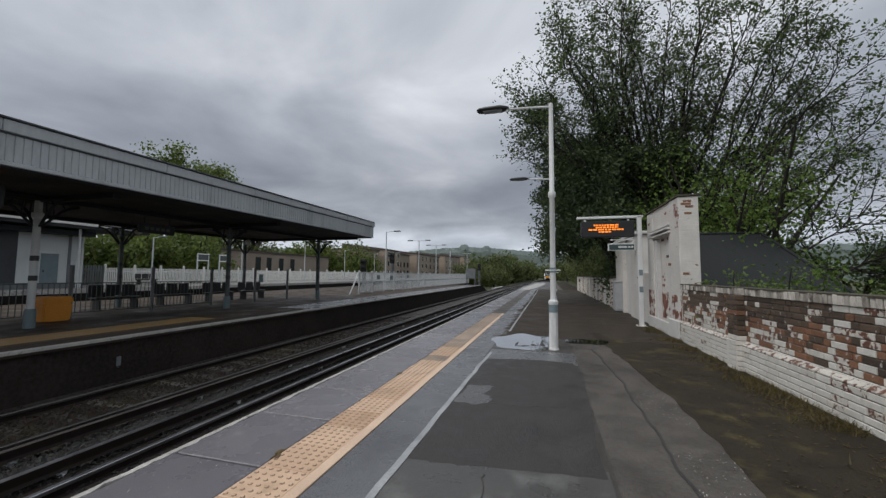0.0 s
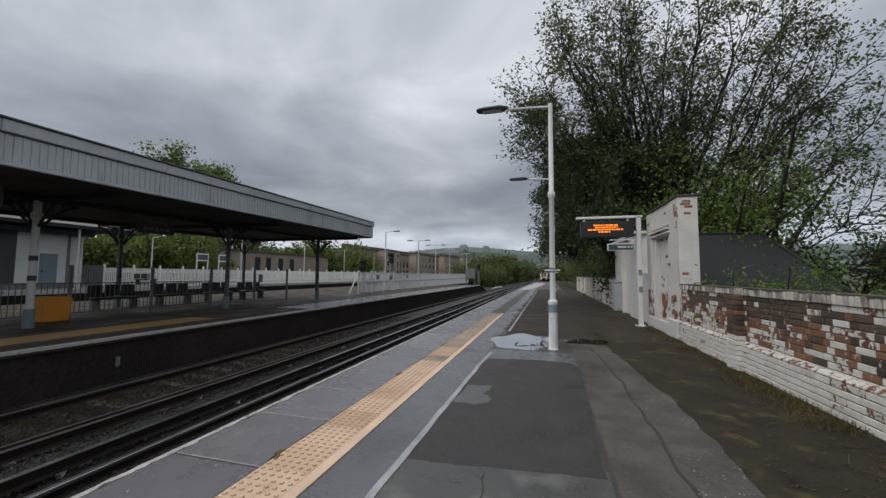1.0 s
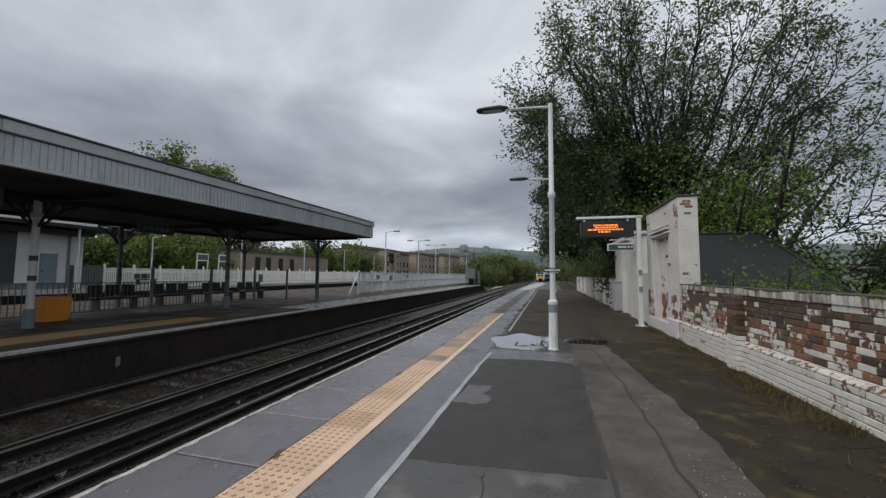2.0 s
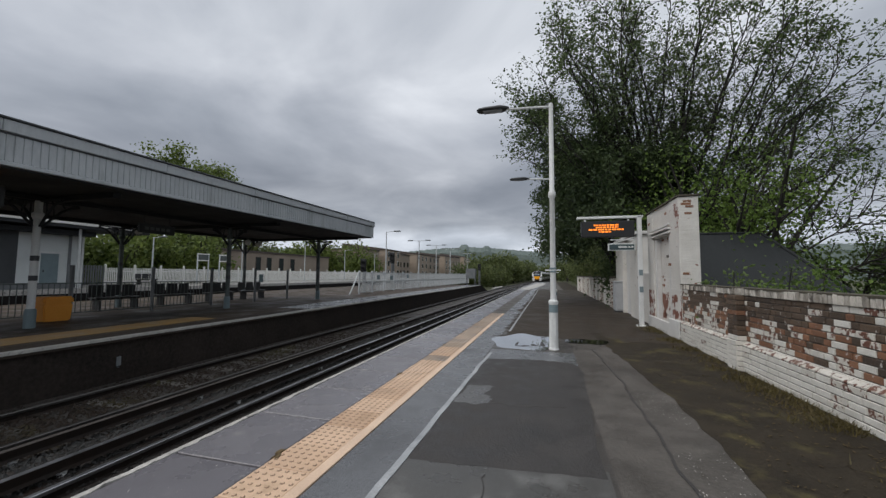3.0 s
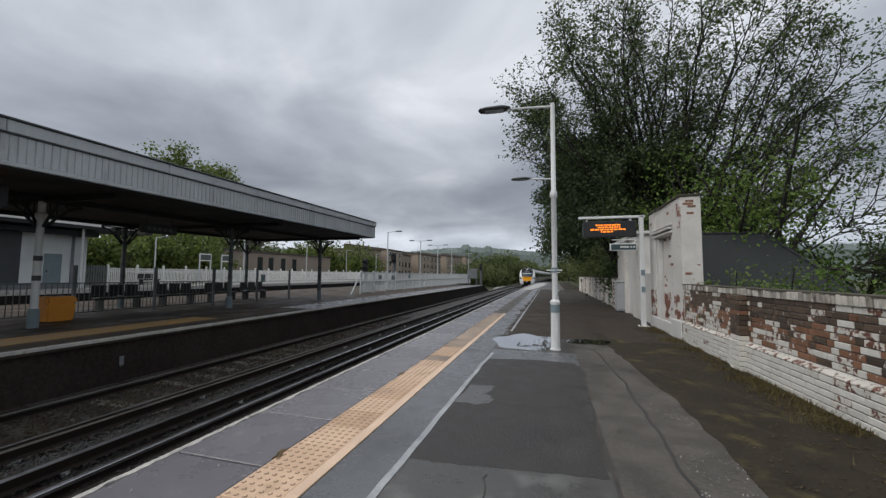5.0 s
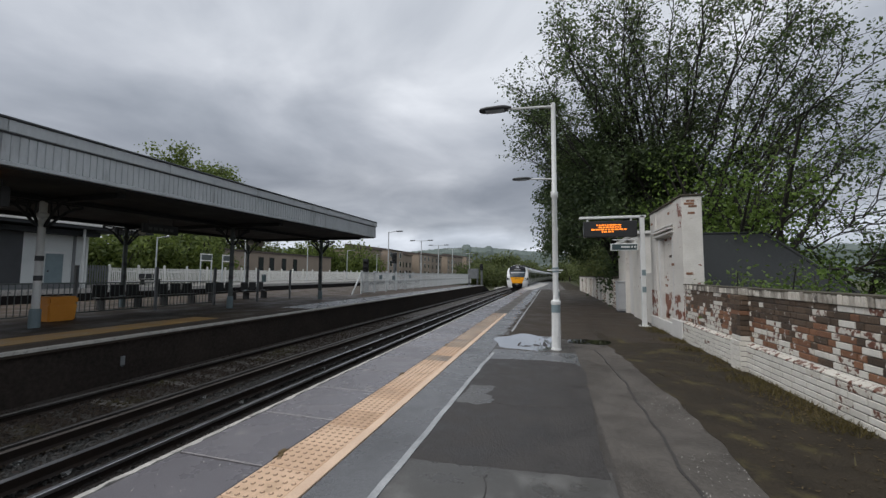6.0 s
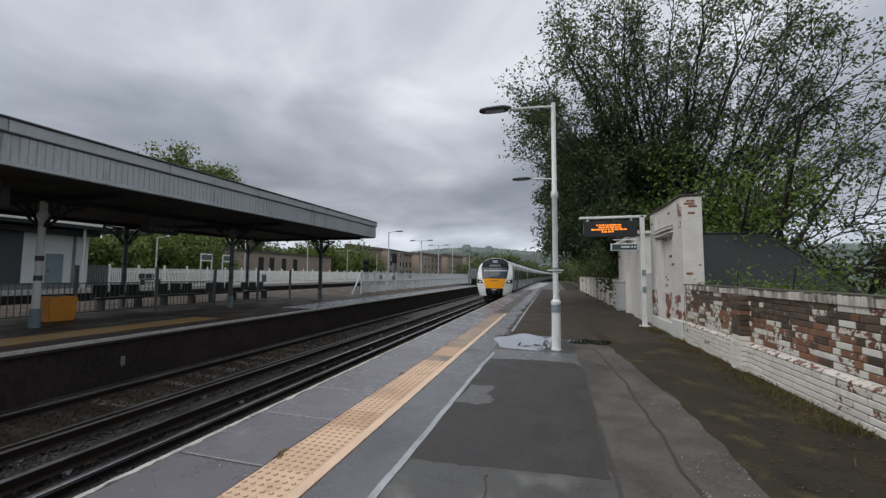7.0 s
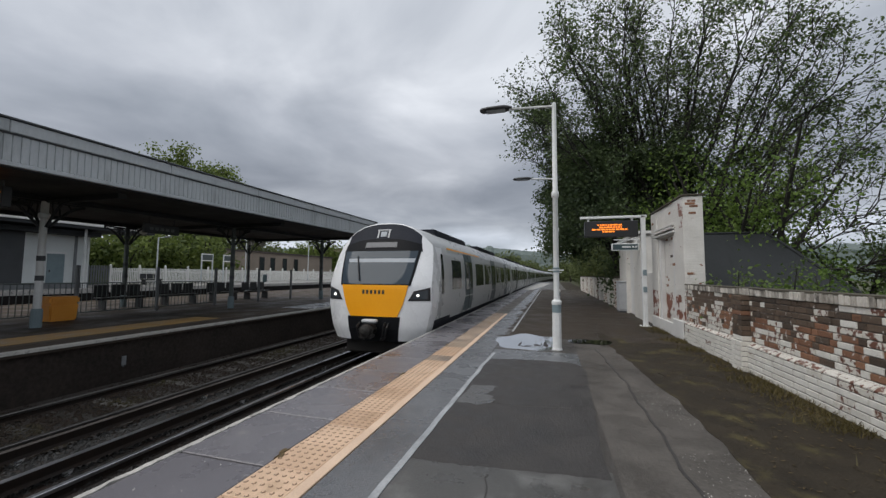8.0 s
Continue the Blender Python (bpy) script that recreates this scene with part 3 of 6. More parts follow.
    for u0, u1, z0, z1 in ((-0.135, -0.105, 3.22, 3.44), (0.105, 0.135, 3.22, 3.44), (-0.15, 0.15, 3.435, 3.46)):
        for v in box(bm, 0, 1, 0, 1, 0, 1):
            u, z = (u1 if v.co.x else u0), (z1 if v.co.z else z0)
            v.co = Vector(cab_point(u, z, 0.03 if v.co.y < 0.5 else -0.02))
    marker = part("marker_frame", bm, M_PALE_METAL, t, "pale frame round the top lamp")
    part("top_lamp", cab_patch(lambda f: -0.065, lambda f: 0.065, 3.26, 3.40, 0.026, 4, 3), M_BLIND, marker, "unlit top lamp")
    carriage_kit(t, 0, 20.0, (4.40, 10.5, 16.2), ((2.62, 3.80), (6.4, 8.05), (8.5, 10.15), (12.2, 13.7), (14.1, 15.8), (17.8, 19.4)))
    return t


def middle_carriage():
    t = thing("train_carriage", "pale grey electric train carriage with dark doors", "train carriage", group="carriages of the train")
    part("body", shell(0.1, 19.8, False), M_TRAINGREY, t, "pale grey carriage shell", True)
    carriage_kit(t, 0.0, 19.8, (4.2, 14.2), ((0.9, 1.9), (2.3, 3.9), (6.0, 7.6), (8.0, 9.6), (10.0, 11.6), (12.0, 13.8), (16.0, 17.6), (18.0, 19.2)))
    return t


TRAIN = [driving_carriage(), middle_carriage()]
for _ in range(10):
    TRAIN.append(copy_thing(TRAIN[1], pose(0, 0, 0)))


def carriage_pose(y):
    """Pose of a carriage whose front stands at y on the near track."""
    x0, x1 = NEAR_TRACK + dev(y), NEAR_TRACK + dev(y + 19.0)
    return pose(x0, y, RAIL, 0, 0, -math.degrees(math.atan2(x1 - x0, 19.0)))


def motions():
    """The train runs in along the near track at a steady speed."""
    for k, c in enumerate(TRAIN):
        walk(c, [(i * 0.5, carriage_pose(8.45 + 21.4 * (8.0 - i * 0.5) + k * CAR)) for i in range(17)])
# ---------------- canopy on the far platform ----------------
CAN_X, CAN_END = -9.55, 19.45


def far_platform():
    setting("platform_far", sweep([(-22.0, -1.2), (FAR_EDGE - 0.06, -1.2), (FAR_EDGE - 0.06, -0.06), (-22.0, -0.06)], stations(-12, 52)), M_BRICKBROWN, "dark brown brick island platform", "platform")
    setting("pavement_far", sweep(rect(-22.0, FAR_EDGE - 0.7, -0.06, 0.0), stations(-12, 52)), M_WETFAR, "dark wet asphalt of the island platform", "pavement")
    setting("far_edge_coping", sweep(rect(FAR_EDGE - 0.7, FAR_EDGE, -0.10, 0.002), stations(-12, 52)), M_BROWNASPH, "wet brown edge of the island platform", "pavement")
    setting("far_edge_line", sweep(rect(FAR_EDGE - 0.14, FAR_EDGE + 0.004, -0.05, 0.006), stations(-12, 52)), M_NOSING, "worn white platform edge line", "line")
    setting("far_tactile", sweep(rect(FAR_EDGE - 1.95, FAR_EDGE - 0.95, -0.02, 0.006), stations(-12, 9.5)), M_FARYELLOW, "dull yellow tactile strip", "pavement")
    # paler strip laid on for the sky glare off the wet edge
    setting("far_wet_edge", sweep(rect(FAR_EDGE - 1.7, FAR_EDGE - 0.16, -0.02, 0.007), stations(13.2, 52)), M_BAND, "wet asphalt along the island edge, paled for its glare", "pavement")
    # ramp down at the far end
    bm = bmesh.new()
    x0, x1 = FAR_EDGE - 3.5 + dev(52), FAR_EDGE - 0.06 + dev(52)
    a = [bm.verts.new(p) for p in ((x0, 52, -1.2), (x1, 52, -1.2), (x1, 52, 0), (x0, 52, 0), (x0 + 0.3, 58, -1.2), (x1 + 0.3, 58, -1.2))]
    for f in ((0, 1, 2, 3), (3, 2, 5, 4), (1, 5, 2), (0, 3, 4), (0, 4, 5, 1)):
        bm.faces.new([a[i] for i in f])
    setting("platform_ramp", bm, M_BRICKDARK, "sloping end of the island platform", "platform")


far_platform()


def build_canopy():
    t = thing("platform_canopy", "long grey metal canopy on columns over the platform", "canopy", kind="structure")
    y0, y1, back = -14.0, CAN_END, -17.5
    t.matrix_basis = pose(0, y1, 0) @ pose(0, 0, 0, 0.5, 0, 0) @ pose(0, -y1, 0)
    part("soffit", bbox(back, CAN_X - 0.03, y0, y1 - 0.03, 3.44, 3.62), M_SOFFIT, t, "underside of the canopy, coloured dark for its shade")
    part("roof", bbox(back, CAN_X - 0.10, y0, y1 - 0.06, 3.63, 4.15), M_DKGREY, t)
    # ribbed fascia, upper trim and lower rail
    bm = bmesh.new()
    y, step, deep = y0, 0.125, 0.024
    pts = []
    while y < y1 - 0.01:
        pts += [(CAN_X + deep, y), (CAN_X + deep, y + step * 0.76), (CAN_X + 0.006, y + step * 0.82), (CAN_X + 0.006, y + step * 0.95)]
        y += step
    pts.append((CAN_X, y1))
    lo, hi = [bm.verts.new((x, yy, 3.56)) for x, yy in pts], [bm.verts.new((x, yy, 4.08)) for x, yy in pts]
    for k in range(len(pts) - 1):
        bm.faces.new((lo[k], lo[k + 1], hi[k + 1], hi[k]))
    part("ribbed_fascia", bm, M_FASCIA, t, "ribbed grey metal fascia")
    y = y0
    while y < y1 - 0.1:
        e = min(y + 3.05, y1)
        part("fascia_trim", bbox(CAN_X - 0.05, CAN_X + 0.07, y + 0.004, e - 0.004, 4.09, 4.32, 0.012), M_FASCIA, t)
        y = e
    part("gutter_lip", bbox(CAN_X - 0.10, CAN_X + 0.10, y0, y1, 4.325, 4.37, 0.01), M_DKGREY, t)
    # dark strip stands in for the shadow line under the trim
    part("shadow_gap", bbox(CAN_X - 0.02, CAN_X + 0.035, y0, y1, 4.055, 4.09), M_DKGREY, t)
    part("lower_rail", bbox(CAN_X - 0.03, CAN_X + 0.045, y0, y1, 3.47, 3.555, 0.01), M_FASCIA, t, "pale lower edge rail")
    part("end_fascia", bbox(back, CAN_X - 0.04, y1 - 0.03, y1 + 0.03, 3.47, 4.08, 0.01), M_FASCIA, t)
    part("end_trim", bbox(back, CAN_X + 0.07, y1 - 0.02, y1 + 0.09, 4.09, 4.35, 0.01), M_FASCIA, t)
    # beams across, under the soffit
    for y in (0.5, 6.6, 12.3, 18.6):
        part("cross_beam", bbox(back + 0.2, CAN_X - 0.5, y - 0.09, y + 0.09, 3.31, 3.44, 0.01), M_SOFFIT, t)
    for x in (-12.4, -16.6):
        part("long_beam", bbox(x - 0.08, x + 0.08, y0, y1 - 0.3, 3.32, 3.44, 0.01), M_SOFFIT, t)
    return t


build_canopy()


def canopy_column(at, paint, shade):
    t = thing("canopy_column", f"{shade} cast iron canopy column with brackets", "column", at, group="canopy columns")
    part("base", lathe([(0.115, 0), (0.115, 0.42), (0.10, 0.48)], 14), M_STEELBLUE, t, "blue-grey column base")
    part("shaft", lathe([(0.082, 0.48), (0.078, 1.2), (0.075, 2.75), (0.12, 2.80), (0.12, 2.88), (0.078, 2.92), (0.078, 3.3)], 14), paint, t, "painted shaft", True)
    for z in (1.18, 1.68):
        part("band", lathe([(0.086, z), (0.086, z + 0.13)], 14), M_DKGREY, t, "dark band round the column")
    for sx, sy in ((1, 0), (-1, 0), (0, 1), (0, -1)):
        pts = [(sx * (0.1 + 0.75 * f), sy * (0.1 + 0.75 * f), 2.55 + 0.62 * math.sin(f * math.pi / 2)) for f in (0, 0.25, 0.5, 0.75, 1)]
        rib = tube(bmesh.new(), pts, 0.035, 6)
        tube(rib, [(sx * 0.09, sy * 0.09, 3.20), (sx * 0.85, sy * 0.85, 3.22)], 0.03, 6)
        for f in (0.3, 0.62):
            tube(rib, [(sx * (0.1 + 0.75 * f), sy * (0.1 + 0.75 * f), 2.55 + 0.62 * math.sin(f * math.pi / 2)), (sx * (0.1 + 0.6 * f), sy * (0.1 + 0.6 * f), 3.2)], 0.018, 5)
        part("bracket", rib, M_SOFFIT, t, "dark curved iron bracket")
    part("downpipe", tube(bmesh.new(), [(-0.17, 0.1, 0), (-0.17, 0.1, 3.3)], 0.03, 8), M_DKGREY, t)
    return t


M_GREENGREY = material("dark_green_grey", (0.055, 0.070, 0.068), (0.115, 0.135, 0.13), 2.5, (0.4, 0.6), 0.06, 30)
COL = canopy_column((-12.47, 6.37, 0), M_WHITEPAINT, "pale grey")
copy_thing(COL, pose(-12.5, 0.5, 0))
DARK_COL = canopy_column((-12.4, 12.3, 0), M_GREENGREY, "dark green")
for p in ((-12.35, 18.4), (-16.7, 11.2), (-16.7, 17.7), (-16.7, 4.8)):
    copy_thing(DARK_COL, pose(*p, 0))
# ---------------- near platform: paving and lines ----------------


def blob(name, cx, cy, rx, ry, z0, z1, mat, label, category, seed, rough=0.18, n=40, turn=0.0, kind="structure"):
    """A flat patch with an uneven outline."""
    rng = np.random.default_rng(seed)
    ph, am = rng.uniform(0, math.tau, 6), rng.normal(0, rough, 6) / np.arange(1, 7) ** 0.7
    bm = bmesh.new()
    lo, hi = [], []
    for k in range(n):
        a = k * math.tau / n
        r = 1 + sum(am[j] * math.cos((j + 2) * a + ph[j]) for j in range(6))
        x, y = rx * r * math.cos(a), ry * r * math.sin(a)
        x, y = cx + x * math.cos(turn) - y * math.sin(turn), cy + x * math.sin(turn) + y * math.cos(turn)
        lo.append(bm.verts.new((x, y, z0))), hi.append(bm.verts.new((x, y, z1)))
    bm.faces.new(hi), bm.faces.new(lo[::-1])
    for k in range(n):
        bm.faces.new((lo[k], lo[(k + 1) % n], hi[(k + 1) % n], hi[k]))
    return tagged(part(name, bm, mat), label, category, "", kind)


def ribbon(pts, width, z0, z1):
    """A flat strip along a polyline; width may vary point by point."""
    bm = bmesh.new()
    rows = []
    for i, p in enumerate(pts):
        a, b = Vector(pts[max(i - 1, 0)]), Vector(pts[min(i + 1, len(pts) - 1)])
        d = (b - a).normalized()
        w = (width[i] if isinstance(width, (list, tuple)) else width) / 2
        n = Vector((-d.y, d.x)) * w
        rows.append([bm.verts.new((p[0] + s * n.x, p[1] + s * n.y, z)) for s, z in ((1, z0), (1, z1), (-1, z1), (-1, z0))])
    for a, b in zip(rows, rows[1:]):
        for k in range(4):
            bm.faces.new((a[k], a[(k + 1) % 4], b[(k + 1) % 4], b[k]))
    bm.faces.new(rows[0]), bm.faces.new(rows[-1][::-1])
    return bm


def wiggle(pts, amp, step=0.15, seed=1):
    """Fill a polyline with small sideways wander."""
    out = []
    for (x0, y0), (x1, y1) in zip(pts, pts[1:]):
        n = max(1, round(math.hypot(x1 - x0, y1 - y0) / step))
        for i in range(n):
            f = i / n
            y = y0 + (y1 - y0) * f
            out.append((x0 + (x1 - x0) * f + amp * noise.noise(Vector((y * 2.3, seed, 0))), y))
    return out + [pts[-1]]


# worn asphalt with its wet sheen put in as paler tone and patches
M_WORN = material("worn_sheen_asphalt", (0.038, 0.036, 0.033), (0.115, 0.113, 0.108), 1.6, (0.18, 0.6), 0.25, 90, spec=0.4, c=(0.185, 0.182, 0.174), c_at=(0.50, 0.70), c_scale=1.7)
M_TUFT = material("brown_moss", (0.07, 0.045, 0.018), (0.17, 0.115, 0.05), 20, (0.8, 0.95), 0.8, 80)


def ragged(pts, widths, z0, z1, amp=0.03):
    """A wide strip whose two long edges and ends wander on their own."""
    bm = bmesh.new()
    n, m = 60, 14
    top = []
    for i in range(n + 1):
        f = i / n * (len(pts) - 1)
        k = min(int(f), len(pts) - 2)
        g = f - k
        cx, cy = (pts[k][q] * (1 - g) + pts[k + 1][q] * g for q in (0, 1))
        w = widths[k] * (1 - g) + widths[k + 1] * g
        row = []
        for j in range(m + 1):
            s = j / m * 2 - 1
            edge = amp * noise.noise(Vector((cy * 3.1, 7.0 + (s > 0), 0))) * abs(s) ** 6
            end = amp * 1.6 * noise.noise(Vector((cx + s * 2.2, 3.0 + (i > n / 2), 2.0))) * (1 if i in (0, n) else 0)
            row.append(bm.verts.new((cx + s * w / 2 + edge, cy + end, z1)))
        top.append(row)
    for a, b in zip(top, top[1:]):
        for j in range(m):
            bm.faces.new((a[j], a[j + 1], b[j + 1], b[j]))
    rim = top[0] + [r[m] for r in top[1:]] + top[n][m - 1::-1] + [r[0] for r in top[n - 1:0:-1]]
    low = [bm.verts.new((v.co.x, v.co.y, z0)) for v in rim]
    for k in range(len(rim)):
        bm.faces.new((rim[k], low[k], low[(k + 1) % len(rim)], rim[(k + 1) % len(rim)]))
    return bm




def sheet(corners, z0, z1, amp=0.012, step=0.06, seed=1):
    """A flat patch inside a closed outline whose edges wander a little."""
    pts = []
    for (x0, y0), (x1, y1) in zip(corners, corners[1:] + corners[:1]):
        n = max(1, round(math.hypot(x1 - x0, y1 - y0) / step))
        for i in range(n):
            f = i / n
            x, y = x0 + (x1 - x0) * f, y0 + (y1 - y0) * f
            pts.append((x + amp * noise.noise(Vector((x * 7, y * 7, seed))), y + amp * 2 * noise.noise(Vector((x * 7, y * 7, seed + 9)))))
    bm = bmesh.new()
    lo, hi = [bm.verts.new((x, y, z0)) for x, y in pts], [bm.verts.new((x, y, z1)) for x, y in pts]
    bm.faces.new(hi), bm.faces.new(lo[::-1])
    for k in range(len(pts)):
        bm.faces.new((lo[k], lo[(k + 1) % len(pts)], hi[(k + 1) % len(pts)], hi[k]))
    return bm


setting("asphalt_patch", sheet([(-1.07, 2.79), (-0.66, 2.81), (-0.2, 2.85), (0.39, 2.90), (0.37, 3.4), (0.42, 4.2), (0.45, 5.2), (0.48, 5.9), (0.44, 6.25), (0.32, 6.45), (-0.1, 6.52), (-0.65, 6.46), (-1.01, 6.34)], -0.01, 0.004), M_ASPHALT_NEW, "darker rectangular asphalt repair", "pavement")
setting("asphalt_worn_strip", ribbon([(-0.33, -6.0), (-0.33, 3.0)], 1.47, -0.01, 0.0025), M_WORN, "worn wet asphalt, paled for its sheen", "pavement")
setting("asphalt_grey_strip", ribbon([(-0.30, 6.27), (-0.30, 7.25)], 1.48, -0.01, 0.003), M_BAND, "smooth wet grey asphalt strip", "pavement")
M_CAPDIRT = material("mossy_wall_top", (0.035, 0.030, 0.022), (0.11, 0.095, 0.065), 4, (0.8, 0.95), 0.5, 40)
setting("asphalt_beyond", ragged([(0.95, 8.9), (0.95, 14.0), (0.95, 39.0)], [3.9, 3.9, 3.9], -0.01, 0.0035, 0.5), M_BROWNASPH, "damp brown asphalt farther along the platform", "pavement")
setting("asphalt_seam", ribbon(wiggle([(0.93, 1.0), (0.915, 2.85), (0.90, 3.2), (0.945, 4.1), (0.91, 4.7), (0.935, 5.6), (0.885, 6.4), (0.87, 7.0), (0.80, 7.8)], 0.05, 0.035), 0.024, -0.01, 0.005), M_ASPHALT_NEW, "dark sunken seam in the asphalt", "pavement")
setting("verge_edge", ribbon(wiggle([(1.42, 1.0), (1.44, 3.0), (1.49, 4.2), (1.47, 5.0), (1.40, 5.6), (1.36, 6.4), (1.28, 7.8), (1.16, 9.0), (1.1, 10.0)], 0.09, 0.12, 4), 0.22, -0.01, 0.0045), M_MOSS, "ragged mossy edge of the asphalt", "pavement")
setting("verge_corner", sheet([(1.30, 7.0), (1.52, 6.0), (1.52, 9.3), (1.02, 9.3), (1.12, 8.2)], -0.01, 0.0042, 0.03, 0.08, 12), M_MOSS, "mossy edge where the asphalt strip runs out", "pavement")
setting("white_line", ribbon(wiggle([(-1.12, -2.0), (-1.085, 2.3), (-1.03, 6.0), (-0.995, 6.88)], 0.014, 0.1, 2), 0.055, -0.01, 0.009), M_WHITELINE, "worn white line along the platform", "line")
setting("white_line_far", ribbon([(-0.93, 9.6), (-0.93, 14.6), (-0.90, 22), (-0.90, 38)], 0.05, -0.01, 0.008), M_WHITELINE, "worn white line along the platform", "line")
M_SMEAR = material("pale_smear", (0.030, 0.028, 0.027), (0.13, 0.128, 0.124), 7, (0.2, 0.5), 0.2, 60)
setting("asphalt_smear", sheet([(-1.03, 4.08), (-0.64, 4.18), (-0.63, 4.48), (-0.74, 4.52), (-0.70, 4.66), (-0.66, 4.84), (-0.98, 4.76)], -0.01, 0.0062, 0.05, 0.03, 6), M_SMEAR, "pale smear on the asphalt", "stain")
blob("puddle_large", -0.46, 8.26, 0.68, 1.0, -0.004, 0.006, M_PUDDLE, "still puddle brightened for the grey sky it reflects", "puddle", 11, 0.10, turn=-0.10)
blob("puddle_small", 0.78, 8.62, 0.34, 0.42, -0.004, 0.005, M_PUDDLE_DARK, "small puddle by the lamp post, coloured dark for the reflected tree", "puddle", 13, 0.16, turn=-0.5)
# dark flecks laid on the water for the reflection of hanging leaves
for k, (x, y, rx, ry) in enumerate(((-0.45, 7.72, 0.07, 0.07), (-0.28, 7.86, 0.07, 0.09), (-0.12, 8.0, 0.05, 0.22), (-0.62, 7.9, 0.025, 0.2), (-0.55, 7.68, 0.06, 0.03))):
    blob("puddle_island", x, y, rx, ry, -0.004, 0.0075, M_ASPHALT_NEW, "dark fleck for leaves reflected in the puddle", "pavement", 20 + k, 0.25, 20)
for k, pts in enumerate((((-0.42, 1.2), (-0.40, 2.0), (-0.44, 2.72)), ((-0.9, 4.25), (-0.3, 4.2), (0.2, 4.3)), ((1.0, 8.2), (1.05, 10.0), (1.3, 12.5)))):
    setting("asphalt_crack", ribbon(wiggle(pts, 0.08, 0.05, 30 + k), 0.009, -0.01, 0.0058), M_ASPHALT_NEW if k != 1 else M_ASPHALT, "thin crack in the wet asphalt", "crack")
for y, r in ((2.58, 0.05), (5.05, 0.045), (7.4, 0.04)):
    blob("moss_tuft", -2.03, y, r * 0.38, r * 1.5, -0.004, 0.009, M_TUFT, "brown moss in the paving joint", "moss", int(y * 10), 0.55, 30, kind="stuff")


def chipped_edge():
    """A thin pale lip whose inner side is worn away unevenly."""
    bm = bmesh.new()
    ys = [1.0 + 0.05 * k for k in range(240)] + stations(13.0, PLAT_END, 1.0)
    rows = []
    for y in [-12.0] + ys:
        w = 0.058 + 0.034 * noise.noise(Vector((y * 5.0, 1.0, 0))) + 0.022 * noise.noise(Vector((y * 17.0, 2.0, 0)))
        e = 0.010 * noise.noise(Vector((y * 9.0, 5.0, 0)))
        rows.append([bm.verts.new((x + dev(y), y, z)) for x, z in ((EDGE + e, -0.06), (EDGE + w, -0.06), (EDGE + w, 0.0045), (EDGE + e + 0.012, 0.005), (EDGE + e, -0.006))])
    for a, b in zip(rows, rows[1:]):
        for k in range(5):
            bm.faces.new((a[k], a[(k + 1) % 5], b[(k + 1) % 5], b[k]))
    bm.faces.new(rows[0]), bm.faces.new(rows[-1][::-1])
    return bm


setting("edge_nosing", chipped_edge(), M_NOSING, "chipped whitened nosing of the platform edge", "line")
setting("far_pale_patch", ribbon([(-2.2, 38.0), (-1.6, 52.0), (-1.0, 70.0)], [1.0, 1.6, 1.6], -0.01, 0.004), M_NOSING, "pale concrete patch at the platform end", "pavement")

# ---------------- lamp posts ----------------


def lamp_post(at, label, arm=0.88, group="platform lamp posts"):
    t = thing("platform_lamp", label, "lamp post", at, group=group)
    part("base", lathe([(0.098, 0), (0.098, 0.02), (0.084, 0.03), (0.081, 0.70), (0.081, 0.86), (0.092, 0.87), (0.092, 0.91), (0.062, 0.94)], 18), M_WHITEPAINT, t, "wide pale base section", True)
    part("grey_band", lathe([(0.084, 0.70), (0.084, 0.845)], 18), M_STEELBLUE, t, "blue-grey painted band")
    part("door_plate", bbox(-0.042, 0.042, -0.089, -0.078, 0.25, 0.62, 0.004), M_WHITEPAINT, t)
    part("shaft", lathe([(0.052, 0.92), (0.049, 2.90), (0.070, 2.93), (0.070, 3.02), (0.047, 3.05), (0.042, 4.80), (0.02, 4.82)], 16), M_WHITEPAINT, t, "slim pale tapered shaft", True)
    for z in (1.46, 1.52):
        part("clamp", lathe([(0.056, z), (0.064, z + 0.005), (0.064, z + 0.03), (0.056, z + 0.035)], 14), M_STEELBLUE, t)
    part("bracket", bbox(-0.15, 0.14, -0.03, 0.03, 1.49, 1.515, 0.005), M_WHITEPAINT, t)
    part("arm", tube(bmesh.new(), [(0.0, 0, 4.74), (-0.25, 0, 4.76), (-arm, 0, 4.79)], [0.028, 0.024, 0.022], 8), M_WHITEPAINT, t)
    h = bmesh.new()
    n = 14
    prof = [(-arm + 0.06, 0.045, 0.03), (-arm - 0.02, 0.09, 0.05), (-arm - 0.10, 0.125, 0.065), (-arm - 0.42, 0.125, 0.06), (-arm - 0.56, 0.10, 0.045), (-arm - 0.60, 0.05, 0.02)]
    rings = [[h.verts.new((x, w * math.cos(k * math.tau / n), 4.81 + d * max(-0.55, math.sin(k * math.tau / n)))) for k in range(n)] for x, w, d in prof]
    for a, b in zip(rings, rings[1:]):
        for k in range(n):
            h.faces.new((a[k], a[(k + 1) % n], b[(k + 1) % n], b[k]))
    h.faces.new(rings[0]), h.faces.new(rings[-1][::-1])
    head = part("lamp_head", h, M_LAMPHEAD, t, "black street lantern, unlit", True)
    part("lens", bbox(-arm - 0.46, -arm - 0.08, -0.085, 0.085, 4.765, 4.776, 0.003), M_BLIND, head)
    return t


LAMP = lamp_post((0.10, 7.55, 0), "slim white lamp post with one black lantern")
for y, x in ((13.4, 0.22), (29.0, 0.45), (40.0, 0.55), (49.0, 0.7), (59.0, 1.0)):
    copy_thing(LAMP, pose(x, y, 0, 0, 0, 0 if y < 20 else 25))

# ---------------- information display ----------------


